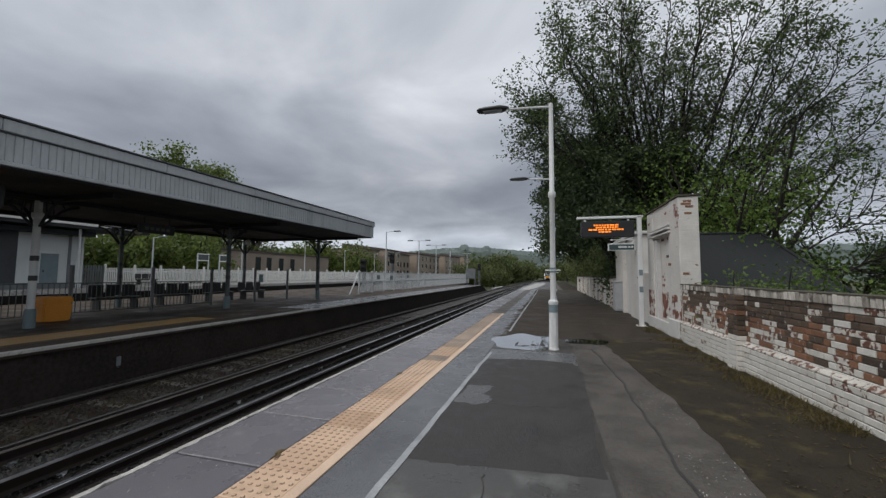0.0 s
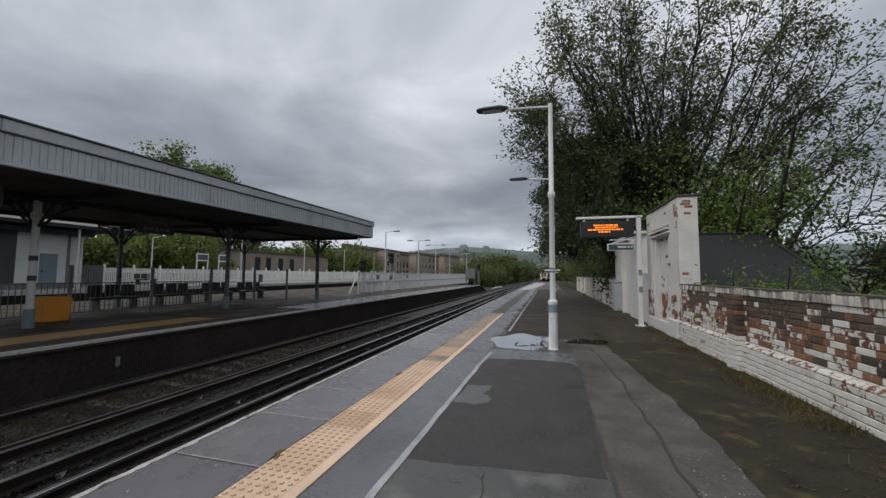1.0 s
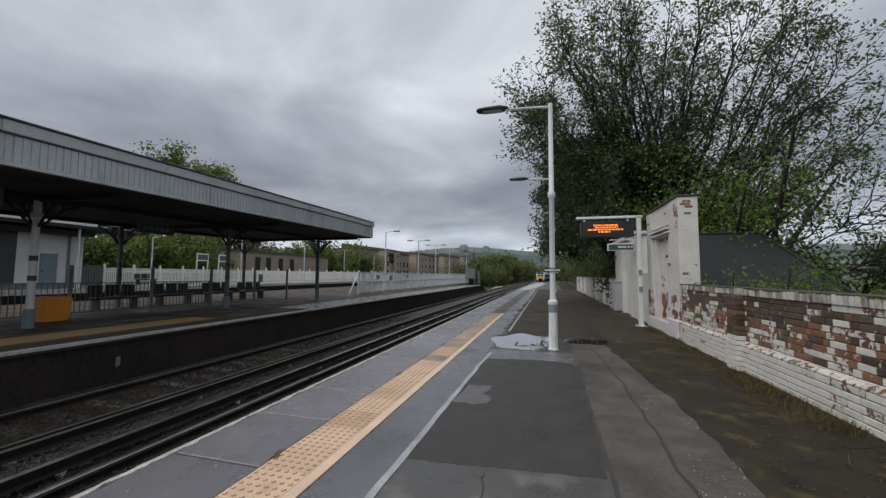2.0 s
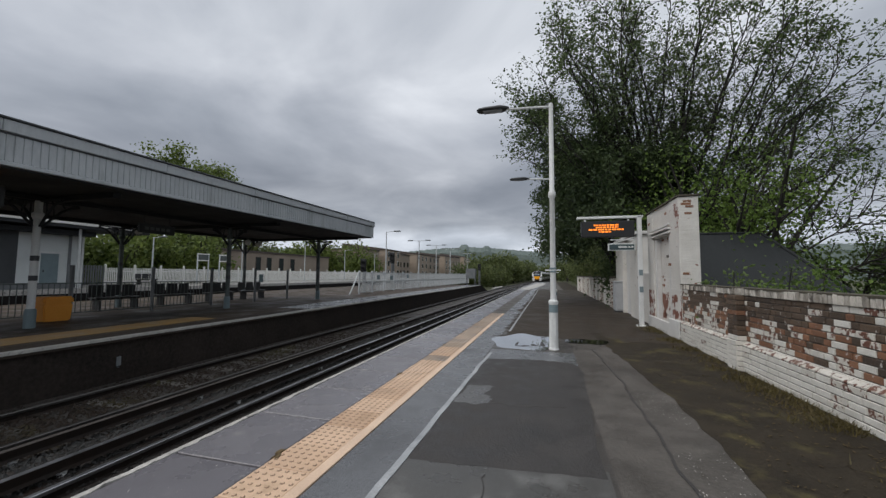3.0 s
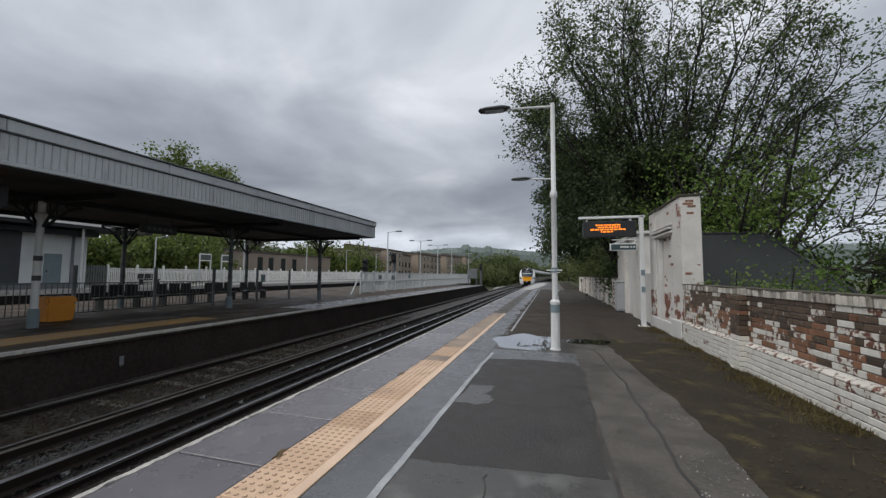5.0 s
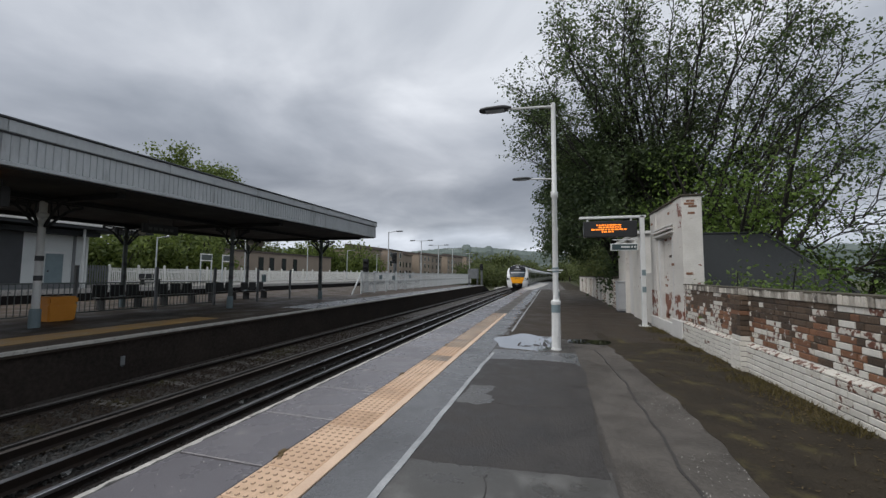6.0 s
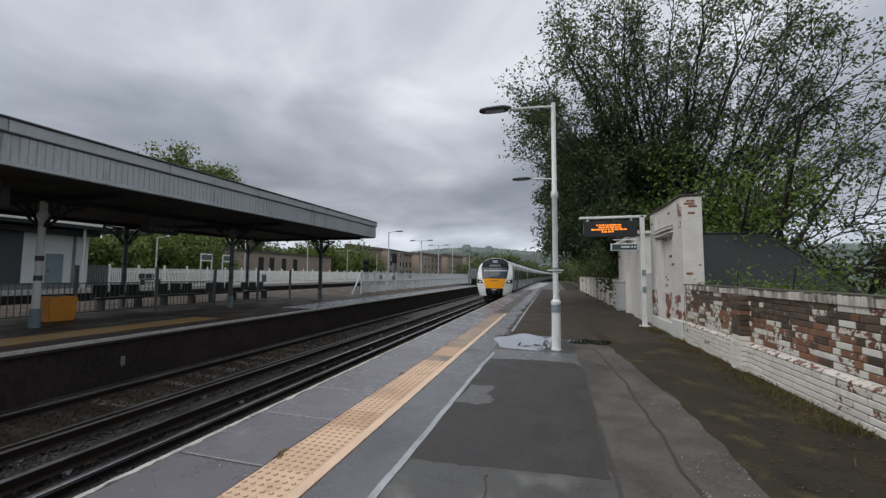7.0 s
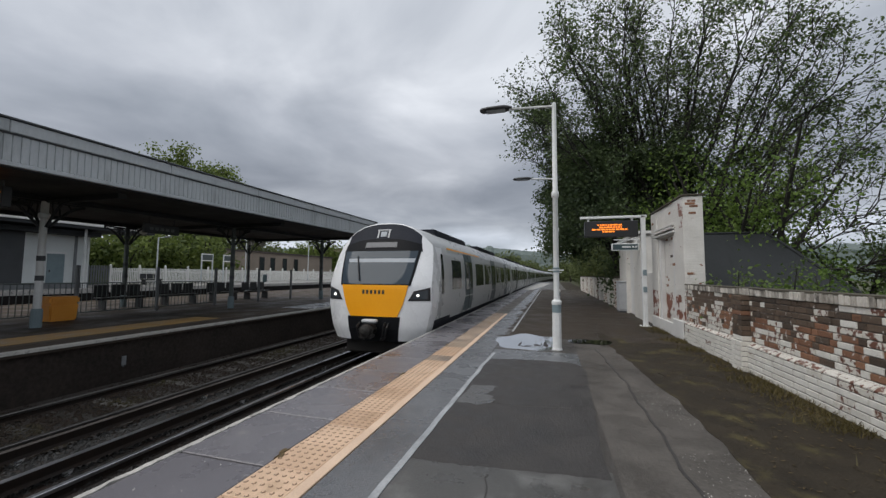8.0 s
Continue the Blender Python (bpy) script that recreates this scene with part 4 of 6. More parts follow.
def info_display():
    t = thing("train_indicator", "white cantilever post with a black departure display", "sign", (2.53, 11.75, 0))
    part("post", bbox(-0.06, 0.06, -0.06, 0.06, 0, 3.12, 0.012), M_WHITEPAINT, t, "square white steel post")
    part("foot", bbox(-0.13, 0.13, -0.13, 0.13, 0, 0.03, 0.005), M_WHITEPAINT, t)
    for s in (-1, 1):
        part("bolt", lathe([(0.018, 0.03), (0.018, 0.06)], 6), M_DKGREY, t).location = (s * 0.105, -0.105, 0)
    part("arm", bbox(-1.68, 0.10, -0.06, 0.06, 3.06, 3.13, 0.01), M_WHITEPAINT, t, "white overhead arm")
    case = part("display_case", bbox(-1.56, -0.14, -0.11, 0.11, 2.52, 2.98, 0.015), M_BLACK, t, "black display housing")
    for x in (-1.45, -0.28):
        part("hanger", bbox(x - 0.025, x + 0.025, -0.03, 0.03, 2.98, 3.06), M_WHITEPAINT, t)
    rng = random.Random(4)
    for z, x0, x1 in ((2.865, -1.22, -0.56), (2.80, -1.16, -0.56), (2.735, -1.36, -0.42), (2.67, -1.08, -0.76)):
        x = x0
        while x < x1:
            w = rng.uniform(0.03, 0.12)
            part("text_bar", bbox(x, min(x + w, x1), -0.1135, -0.108, z - 0.020, z + 0.020), M_AMBER, case, "glowing amber letters")
            x += w + 0.022
    for z in (1.42, 0.95):
        part("notice", bbox(-0.05, 0.05, -0.081, -0.074, z, z + 0.16, 0.003), M_STEELBLUE, t, "small blue-grey notice")
    return t


info_display()


def direction_sign():
    t = thing("hanging_sign", "dark blue hanging sign with white border", "sign", (2.58, 13.6, 2.37))
    part("border", bbox(-0.62, 0.22, -0.03, 0.03, -0.13, 0.11, 0.01), M_WHITEPAINT, t, "white sign frame")
    face = part("face", bbox(-0.58, 0.18, -0.036, 0.02, -0.10, 0.08, 0.003), M_TRAINDOOR, t, "dark blue sign face")
    for x, w in ((-0.30, 0.26), (0.0, 0.06), (0.09, 0.06)):
        part("text_bar", bbox(x, x + w, -0.040, -0.030, -0.035, 0.02), M_WHITEPAINT, face)
    for x in (-0.5, 0.1):
        part("stay", tube(bmesh.new(), [(x, 0, 0.10), (0.30, 0, 0.34)], 0.018, 6), M_WHITEPAINT, t)
    part("bracket", bbox(-0.55, 0.34, -0.02, 0.02, 0.22, 0.25), M_WHITEPAINT, t)
    return t


direction_sign()

# ---------------- walls ----------------
M_BRICK_W = material("white_painted_brick", (0.58, 0.555, 0.505), (0.76, 0.735, 0.68), 7, (0.45, 0.65), 0.3, 45, rand=0.15, c=(0.14, 0.085, 0.06), c_at=(0.70, 0.73), c_scale=11.0)
M_BRICK_W2 = material("flaking_white_brick", (0.54, 0.51, 0.455), (0.72, 0.69, 0.63), 6, (0.5, 0.7), 0.3, 45, rand=0.15, c=(0.15, 0.065, 0.042), c_at=(0.52, 0.56), c_scale=13.0)
M_BRICK_R = material("bare_red_brick", (0.155, 0.074, 0.042), (0.30, 0.150, 0.085), 6, (0.65, 0.85), 0.4, 60, rand=0.25, c=(0.62, 0.59, 0.56), c_at=(0.61, 0.64), c_scale=11.0)
M_BRICK_D = material("sooty_brown_brick", (0.050, 0.036, 0.026), (0.125, 0.085, 0.058), 6, (0.65, 0.85), 0.4, 60, rand=0.3, c=(0.55, 0.52, 0.49), c_at=(0.63, 0.66), c_scale=11.0)
M_JOINT = material("dark_joint", (0.05, 0.042, 0.035), (0.13, 0.115, 0.10), 6, (0.8, 0.95), 0.4, 60)
M_MORTAR = material("dirty_mortar", (0.10, 0.085, 0.072), (0.27, 0.24, 0.215), 6, (0.8, 0.95), 0.4, 60)
M_SOLDIER = material("stained_cap_brick", (0.27, 0.245, 0.21), (0.62, 0.58, 0.52), 5, (0.6, 0.8), 0.35, 40, rand=0.5, c=(0.06, 0.05, 0.042), c_at=(0.54, 0.64), c_scale=6.0, stretch=(1, 1, 0.4))
M_RENDER = material("white_painted_masonry", (0.52, 0.51, 0.49), (0.70, 0.69, 0.67), 2.0, (0.45, 0.65), 0.25, 30, c=(0.30, 0.22, 0.17), c_at=(0.66, 0.72), c_scale=2.2)


def painted_masonry(name="white_paint_over_brick", c_at=(0.655, 0.675), c_scale=4.2):
    """White paint over brick courses, flaked to red in places."""
    m = material(name, (0.54, 0.515, 0.475), (0.73, 0.705, 0.66), 2.2, (0.45, 0.68), 0.25, 40, c=(0.20, 0.075, 0.045), c_at=c_at, c_scale=c_scale)
    t = m.node_tree
    node, link = links(t)
    bsdf = t.nodes["Principled BSDF"]
    g = node("ShaderNodeNewGeometry")
    sep = node("ShaderNodeSeparateXYZ")
    link(g.outputs["Position"], sep.inputs[0])
    sx = node("ShaderNodeMath")
    sx.operation = "ADD"
    link(sep.outputs[0], sx.inputs[0]), link(sep.outputs[1], sx.inputs[1])
    cm = node("ShaderNodeCombineXYZ")
    link(sx.outputs[0], cm.inputs[0]), link(sep.outputs[2], cm.inputs[1])
    br = node("ShaderNodeTexBrick", Scale=1.0)
    br.inputs["Mortar Size"].default_value = 0.006
    br.inputs["Mortar Smooth"].default_value = 0.4
    br.inputs["Brick Width"].default_value, br.inputs["Row Height"].default_value = 0.235, 0.075
    link(cm.outputs[0], br.inputs["Vector"])
    old = bsdf.inputs["Normal"].links[0].from_node
    bp = node("ShaderNodeBump", Strength=0.7, Distance=0.01)
    bp.invert = True
    link(br.outputs["Fac"], bp.inputs["Height"])
    link(old.outputs[0], bp.inputs["Normal"])
    link(bp.outputs[0], bsdf.inputs["Normal"])
    return m


M_PAINTED = painted_masonry()
M_FLAKED = painted_masonry("flaked_paint_over_brick", (0.49, 0.53), 3.2)


def slab_mesh(lx, ly, lz, mat, bevel=0.006):
    return mesh_of("brick", bbox(0, lx, 0, ly, 0, lz, bevel), mat)


def low_wall():
    w = thing("wall_low", "low brick wall with peeling white paint", "wall", kind="structure")
    part("core", bbox(WALL_X + 0.015, WALL_X + 0.22, -6.0, 9.42, -0.05, 1.12), M_MORTAR, w)
    part("plinth_core", bbox(WALL_X - 0.045, WALL_X + 0.02, -6.0, 9.42, -0.05, 0.395), M_JOINT, w)
    kinds = dict(w=M_BRICK_W, f=M_BRICK_W2, r=M_BRICK_R, d=M_BRICK_D)
    stretch = {k: slab_mesh(0.10, 0.215, 0.065, m) for k, m in kinds.items()}
    head = {k: slab_mesh(0.10, 0.103, 0.065, m) for k, m in kinds.items()}
    rng = random.Random(8)
    far = {k: bmesh.new() for k in kinds}

    def kind_at(y, z):
        if z < 0.42:
            return "w" if rng.random() < 0.93 else "f"
        # paint has come off in broad patches
        p = 0.10 + 0.5 * noise.noise(Vector((y * 0.75, z * 1.6, 3.1))) + 0.55 * min(1.0, max(0.0, (5.3 - y) / 0.6)) + (0.30 if z < 0.56 else 0.0) + (0.38 if y > 7.4 else 0.0)
        if rng.random() < p:
            return "w" if rng.random() < 0.5 else "f"
        return "d" if rng.random() < (0.93 if z > 0.78 else 0.35 if y > 5.6 else 0.25) else "r"

    def lay(x, y, z, long):
        k = kind_at(y, z)
        x += rng.uniform(-0.003, 0.003)
        if 4.05 < y < 7.6:
            piece("brick", (stretch if long else head)[k], w, (x, y, z), rng.uniform(-0.4, 0.4))
        else:
            box(far[k], x, x + 0.1, y, y + (0.215 if long else 0.103), z, z + 0.065)

    for c in range(15):
        z = c * 0.075 + 0.004
        x = WALL_X - 0.058 if z < 0.36 else WALL_X
        y, long = 2.6 + (0.168 if c % 2 else 0.0) - 0.11, bool(c % 2)
        while y < 9.25:
            lay(x, y, z, long)
            y += (0.215 if long else 0.103) + 0.010
            long = not long if c > 4 else True
    for k, bm in far.items():
        tagged(part("brick_run", bm, kinds[k], w), kind="stuff")
    # sloped ledge on the plinth
    ledge = mesh_of("ledge_brick", tilted_brick(), M_BRICK_W2)
    y = 2.6
    while y < 9.3:
        piece("ledge_brick", ledge, w, (WALL_X - 0.058, y, 0.379))
        y += 0.225
    # upright cap bricks
    cap = [mesh_of("cap_brick", bbox(-0.02, 0.235, 0, 0.066, 0, h, 0.008), M_SOLDIER) for h in (0.102, 0.108)]
    y = 3.0
    while y < 9.35:
        piece("cap_brick", cap[rng.random() < 0.4], w, (WALL_X + rng.uniform(-0.006, 0.006), y, 1.122))
        y += 0.0755
    part("cap_moss", ribbon(wiggle([(WALL_X + 0.11, 2.6), (WALL_X + 0.11, 9.4)], 0.02, 0.1, 6), 0.26, 1.215, 1.238), M_CAPDIRT, w, "dirt and moss on the wall top")
    # pier
    pier = part("pier", bbox(2.725, WALL_X, 6.672, 6.948, 0, 1.115), M_JOINT, w)
    for c in range(15):
        z = c * 0.075 + 0.004
        x = 2.69 if z < 0.42 else 2.715
        k = "w" if z < 0.5 else ("d" if rng.random() < 0.75 else "f" if rng.random() < 0.6 else "r")
        for j in range(2 if c % 2 else 3):
            ln = 0.152 if c % 2 else 0.101
            bm = bbox(0, 0.14, 0, ln - 0.008, 0, 0.065, 0.005)
            part("pier_brick", bm, kinds[k], pier).location = (x, 6.655 + j * ln, z)


def tilted_brick():
    bm = bmesh.new()
    v = [bm.verts.new(p) for p in ((0, 0, 0), (0.07, 0, 0), (0.07, 0, 0.06), (0, 0, 0.015), (0, 0.216, 0), (0.07, 0.216, 0), (0.07, 0.216, 0.06), (0, 0.216, 0.015))]
    for f in ((0, 1, 2, 3), (7, 6, 5, 4), (0, 4, 5, 1), (1, 5, 6, 2), (2, 6, 7, 3), (3, 7, 4, 0)):
        bm.faces.new([v[i] for i in f])
    return bm


low_wall()


def tall_wall():
    w = thing("wall_tall", "tall white-painted brick wall remnant with blocked doorway", "wall", kind="structure")
    x = WALL_X
    part("end_pier", bbox(x, x + 0.40, 9.42, 10.10, -0.05, 3.18, 0.012), M_PAINTED, w, "white painted brick pier")
    part("recess", bbox(x + 0.14, x + 0.40, 10.10, 11.55, -0.05, 2.42), M_PAINTED, w, "blocked doorway, painted white")
    part("over_wall", bbox(x + 0.02, x + 0.40, 10.10, 11.55, 2.42, 3.18), M_PAINTED, w)
    part("far_pier", bbox(x, x + 0.40, 11.55, 12.15, -0.05, 3.18, 0.012), M_PAINTED, w)
    for z, d in ((2.44, 0.05), (2.53, 0.085), (2.62, 0.06)):
        part("cornice", bbox(x - d, x + 0.02, 10.02, 11.65, z, z + 0.05, 0.008), M_RENDER, w, "moulded stone cornice")
    for y in (10.14, 11.36):
        part("pilaster", bbox(x + 0.03, x + 0.14, y, y + 0.16, 0.0, 2.40, 0.012), M_RENDER, w, "slender painted pilaster")
    part("coping", bbox(x - 0.03, x + 0.43, 9.39, 12.18, 3.185, 3.225, 0.008), M_CAPDIRT, w, "thin weathered coping")
    part("plinth", bbox(x - 0.07, x, 9.43, 10.15, -0.05, 0.42, 0.02), M_RENDER, w, "projecting white plinth")
    part("plinth", bbox(x - 0.05, x, 10.15, 12.1, -0.05, 0.30, 0.02), M_RENDER, w)
    for yz in ((3.05, 0.10, 0.16), (2.99, 0.05, 0.20), (2.93, 0.14, 0.16), (2.78, 0.12, 0.14), (1.44, 0.05, 0.14)):
        z, dx, wid = yz
        part("bare_brick", bbox(x + dx, x + dx + wid, 9.412, 9.45, z, z + 0.05, 0.004), M_BRICK_R, w, "brick bared of paint")
    # paint lost low down, brick by brick
    rng = random.Random(5)
    part("flaked_band", bbox(x - 0.004, x + 0.02, 9.425, 10.09, 0.43, 0.98), M_FLAKED, w, "flaking paint over red brick")
    part("flaked_band", bbox(x - 0.004, x + 0.02, 11.56, 12.13, 0.31, 1.02), M_FLAKED, w, "flaking paint over red brick")
    part("flaked_band", bbox(x + 0.136, x + 0.15, 10.31, 11.35, 0.31, 1.0), M_FLAKED, w, "flaking paint over red brick")
    part("flaked_band", bbox(x - 0.004, x + 0.02, 9.425, 9.72, 2.5, 3.1), M_FLAKED, w, "flaking paint over red brick")
    for _ in range(34):
        y, c = rng.uniform(9.5, 12.0), rng.randrange(5, 42)
        z = c * 0.075 + 0.006
        if rng.random() > (1.0 if z < 1.0 else 0.22):
            continue
        if 10.1 < y < 11.55 and z < 2.4:
            f = x + 0.14
        else:
            f = x + (0.02 if 10.1 < y < 11.55 else 0.0)
        part("bare_brick", bbox(f - 0.004, f + 0.02, y, y + rng.choice((0.10, 0.21, 0.16)), z, z + 0.062, 0.003), rng.choice((M_BRICK_R, M_BRICK_R, M_BRICK_D)), w)


tall_wall()


def far_walls():
    x = WALL_X
    b = thing("wall_block", "white painted brick outbuilding wall", "wall", kind="structure")
    part("wall", bbox(x - 0.02, x + 0.4, 13.4, 14.6, -0.05, 2.75, 0.01), M_PAINTED, b)
    part("recess", bbox(x + 0.10, x + 0.4, 14.6, 15.8, -0.05, 2.75), M_RENDER, b)
    part("wall", bbox(x - 0.04, x + 0.4, 15.8, 17.3, -0.05, 2.75, 0.01), M_PAINTED, b)
    part("coping", bbox(x - 0.10, x + 0.45, 13.3, 17.4, 2.76, 2.86, 0.01), M_RENDER, b)
    w = thing("wall_rear", "low white painted wall with brick piers", "wall", kind="structure")
    part("wall", sweep([(x + 0.02, -0.05), (x + 0.3, -0.05), (x + 0.3, 1.30), (x + 0.02, 1.30)], stations(17.3, 40)), M_PAINTED, w)
    for k in range(12):
        y = 18.2 + k * 1.75
        part("pier", bbox(x - 0.10 + dev(y), x + 0.03 + dev(y), y, y + 0.45, -0.05, 1.26, 0.01), M_PAINTED if k % 2 else M_BRICK_W2, w)
    part("coping", sweep(rect(x - 0.05, x + 0.35, 1.30, 1.38), stations(17.3, 40)), M_CAPDIRT, w)
    part("wall", bbox(x + 0.05, x + 0.3, 12.15, 13.4, -0.05, 1.5, 0.01), M_PAINTED, w)


far_walls()


M_CABINET = material("grey_cabinet_paint", (0.30, 0.31, 0.32), (0.42, 0.43, 0.44), 2.0, (0.4, 0.6), 0.06, 30, coord="Object", c=(0.22, 0.19, 0.16), c_at=(0.62, 0.75), c_scale=3.0)


def cabinet():
    t = thing("equipment_cabinet", "pale grey steel equipment cabinet beside the wall", "cabinet", (2.74, 16.2, 0))
    part("body", bbox(-0.22, 0.22, -0.30, 0.30, 0.06, 1.16, 0.015), M_CABINET, t)
    part("open_side", bbox(0.222, 0.232, -0.26, 0.26, 0.14, 1.08), M_BLACK, t, "dark open side")
    part("lid", bbox(-0.25, 0.25, -0.33, 0.33, 1.16, 1.20, 0.01), M_CABINET, t)
    part("plinth", bbox(-0.20, 0.20, -0.28, 0.28, 0, 0.06), M_DKGREY, t)
    d = part("door", bbox(-0.19, 0.19, -0.312, -0.298, 0.12, 1.10, 0.004), M_CABINET, t)
    part("handle", bbox(0.11, 0.14, -0.33, -0.31, 0.6, 0.72, 0.005), M_DKGREY, d)


cabinet()

# ---------------- behind the wall ----------------
M_SLATE = material("dark_sheet_roof", (0.012, 0.014, 0.015), (0.034, 0.037, 0.039), 2.2, (0.55, 0.85), 0.35, 24, spec=0.25, stretch=(2.5, 0.5, 0.5))


def lean_shed():
    t = thing("shed", "dark grey hipped shed roof behind the wall", "shed", (0, 0, 0))
    bm = bmesh.new()
    x0, x1, y0, y1 = 3.6, 7.7, 12.2, 17.0
    e = [bm.verts.new(p) for p in ((x0, y0, 0.9), (x1, y0, 0.9), (x1, y1, 0.9), (x0, y1, 0.9))]
    r = [bm.verts.new(p) for p in ((x0, 14.3, 2.80), (6.6, 14.3, 2.80))]
    for f in ((e[0], e[1], r[1], r[0]), (e[1], e[2], r[1]), (e[2], e[3], r[0], r[1]), (e[3], e[0], r[0])):
        bm.faces.new(f)
    part("roof", bm, M_SLATE, t, "dark grey sheet roof")
    part("ridge", tube(bmesh.new(), [(x0, 14.3, 2.81), (6.6, 14.3, 2.81), (x1, y0, 0.92)], 0.05, 6), M_SLATE, t)
    part("wall", bbox(x0 + 0.2, x1 - 0.2, y0 + 0.2, y1 - 0.2, -1.25, 0.95), M_BRICKDARK, t)


lean_shed()
setting("bank", bbox(3.3, 40, -12, 90, -1.25, -0.15), M_GROUND, "overgrown bank behind the platform wall", "ground")

# ---------------- plants ----------------


def leaf_cloud(name, centres, n, size, mat, parent, seed, spread=0.25, hang=0.3, label="", sprays=1.0):
    """Leaves scattered round given points: folded four-sided blades."""
    rng = np.random.default_rng(seed)
    c = np.asarray(centres)
    if sprays < 1:
        c = c[rng.random(len(c)) < sprays]
    idx = rng.integers(0, len(c), n)
    p = c[idx] + rng.normal(0, spread, (n, 3)) * (1, 1, 0.8)
    d = rng.normal(0, 1, (n, 3))
    d[:, 2] -= hang
    d /= np.linalg.norm(d, axis=1)[:, None]
    s = np.cross(d, rng.normal(0, 1, (n, 3)))
    s /= np.linalg.norm(s, axis=1)[:, None] + 1e-9
    up = np.cross(d, s)
    ln = size * rng.uniform(0.6, 1.3, (n, 1))
    v = np.stack((p, p + d * ln * 0.5 + s * ln * 0.34 + up * ln * 0.10, p + d * ln, p + d * ln * 0.5 - s * ln * 0.34 + up * ln * 0.10), 1).reshape(-1, 3)
    f = np.arange(n * 4).reshape(n, 4)
    faces = np.concatenate((f[:, (0, 1, 2)], f[:, (0, 2, 3)]))
    me = bpy.data.meshes.new(name)
    me.from_pydata(v.tolist(), [], faces.tolist())
    me.materials.append(mat)
    ob = new(name, me)
    ob.parent = parent
    return tagged(ob, label) if label else ob


def grow(rng, bm, start, way, length, radius, level, tips, droop=0.0, split=(4, 6), bend=0.18, min_r=0.006):
    """A limb with side shoots; gathers points along the finer shoots for the leaves."""
    n = 5 if level < 2 else 4
    pts, radii = [Vector(start)], [radius]
    d = Vector(way).normalized()
    for i in range(n):
        d = (d + Vector(rng.normal(0, bend, 3)) + Vector((0, 0, -droop if level else 0.0))).normalized()
        pts.append(pts[-1] + d * length / n)
        radii.append(max(min_r, radius * (1 - 0.62 * (i + 1) / n)))
    tube(bm, pts, radii, 7 if level == 0 else 5 if level < 2 else 3, caps=False)
    if level >= 2:
        tips += [pts[k] for k in range(1, n + 1)]
    if level >= 3:
        return
    for k in range(int(rng.integers(*split))):
        f = rng.uniform(0.35, 1.0)
        i = min(n - 1, int(f * n))
        p = pts[i].lerp(pts[i + 1], f * n - i)
        side = Vector(rng.normal(0, 1, 3))
        side -= side.dot(d) * d
        w = (d * 0.8 + side.normalized() * rng.uniform(0.5, 1.0)).normalized()
        grow(rng, bm, p, w, length * rng.uniform(0.45, 0.7), max(min_r, radii[i] * 0.55), level + 1, tips, droop, split, bend, min_r)
    tips.append(pts[-1])


def tree(name, label, at, limbs, seed, leaves, size, mat, spread, droop=0.03, split=(4, 6), group="", sprays=0.5):
    """limbs: (base height, way, length, radius) from one root."""
    rng = np.random.default_rng(seed)
    t = thing(name, label, "tree", at, group=group)
    tips = []
    for z, way, length, r in limbs:
        bm = bmesh.new()
        grow(rng, bm, (0, 0, z), way, length, r, 0, tips, droop, split)
        part("limb", bm, M_BARK, t, "dark limb with fine twigs", True)
    tr = bmesh.new()
    h = max(l[0] for l in limbs)
    tube(tr, [(0, 0, -1.3), (0.02, 0, 0), (0.05, 0.03, h * 0.5), (0, 0, h + 0.1)], [0.42, 0.30, 0.27, 0.25], 10)
    part("trunk", tr, M_BARK, t, "dark trunk", True)
    leaf_cloud("crown", [tuple(p) for p in tips], leaves, size, mat, t, seed + 1, spread, sprays=sprays, label="open crown of small green leaves")
    return t


def fan(n, seed, lean, up, length, radius, base=(1.0, 2.2)):
    rng = np.random.default_rng(seed)
    out = []
    for k in range(n):
        a = math.tau * k / n + rng.uniform(-0.3, 0.3)
        out.append((rng.uniform(*base), (math.cos(a) * lean + rng.normal(0, 0.08), math.sin(a) * lean, up + rng.normal(0, 0.08)), length * rng.uniform(0.8, 1.15), radius * rng.uniform(0.75, 1.2)))
    return out


def leaf_sprays(name, centres, ways, per, size, mat, parent, seed, spread, flat, label):
    """A few leaves hung round the end of every twig, so that gaps stay between the sprays."""
    rng = np.random.default_rng(seed)
    c, w = np.repeat(np.asarray(centres), per, 0), np.repeat(np.asarray(ways), per, 0)
    n = len(c)
    p = c + rng.normal(0, spread, (n, 3)) * (1, 1, flat)
    d = w * 0.7 + rng.normal(0, 0.75, (n, 3)) * (1, 1, 0.6)
    d[:, 2] -= 0.45
    d /= np.linalg.norm(d, axis=1)[:, None]
    s = np.cross(d, (0, 0, 1)) + rng.normal(0, 0.35, (n, 3))
    s -= (s * d).sum(1)[:, None] * d
    s /= np.linalg.norm(s, axis=1)[:, None] + 1e-9
    up = np.cross(s, d)
    ln = size * rng.uniform(0.6, 1.25, (n, 1))
    v = np.stack((p, p + d * ln * 0.45 + s * ln * 0.36 - up * ln * 0.08, p + d * ln, p + d * ln * 0.45 - s * ln * 0.36 - up * ln * 0.08), 1).reshape(-1, 3)
    f = np.arange(n * 4).reshape(n, 4)
    me = bpy.data.meshes.new(name)
    me.from_pydata(v.tolist(), [], np.concatenate((f[:, (0, 1, 2)], f[:, (0, 2, 3)])).tolist())
    me.materials.append(mat)
    ob = new(name, me)
    ob.parent = parent
    return tagged(ob, label)


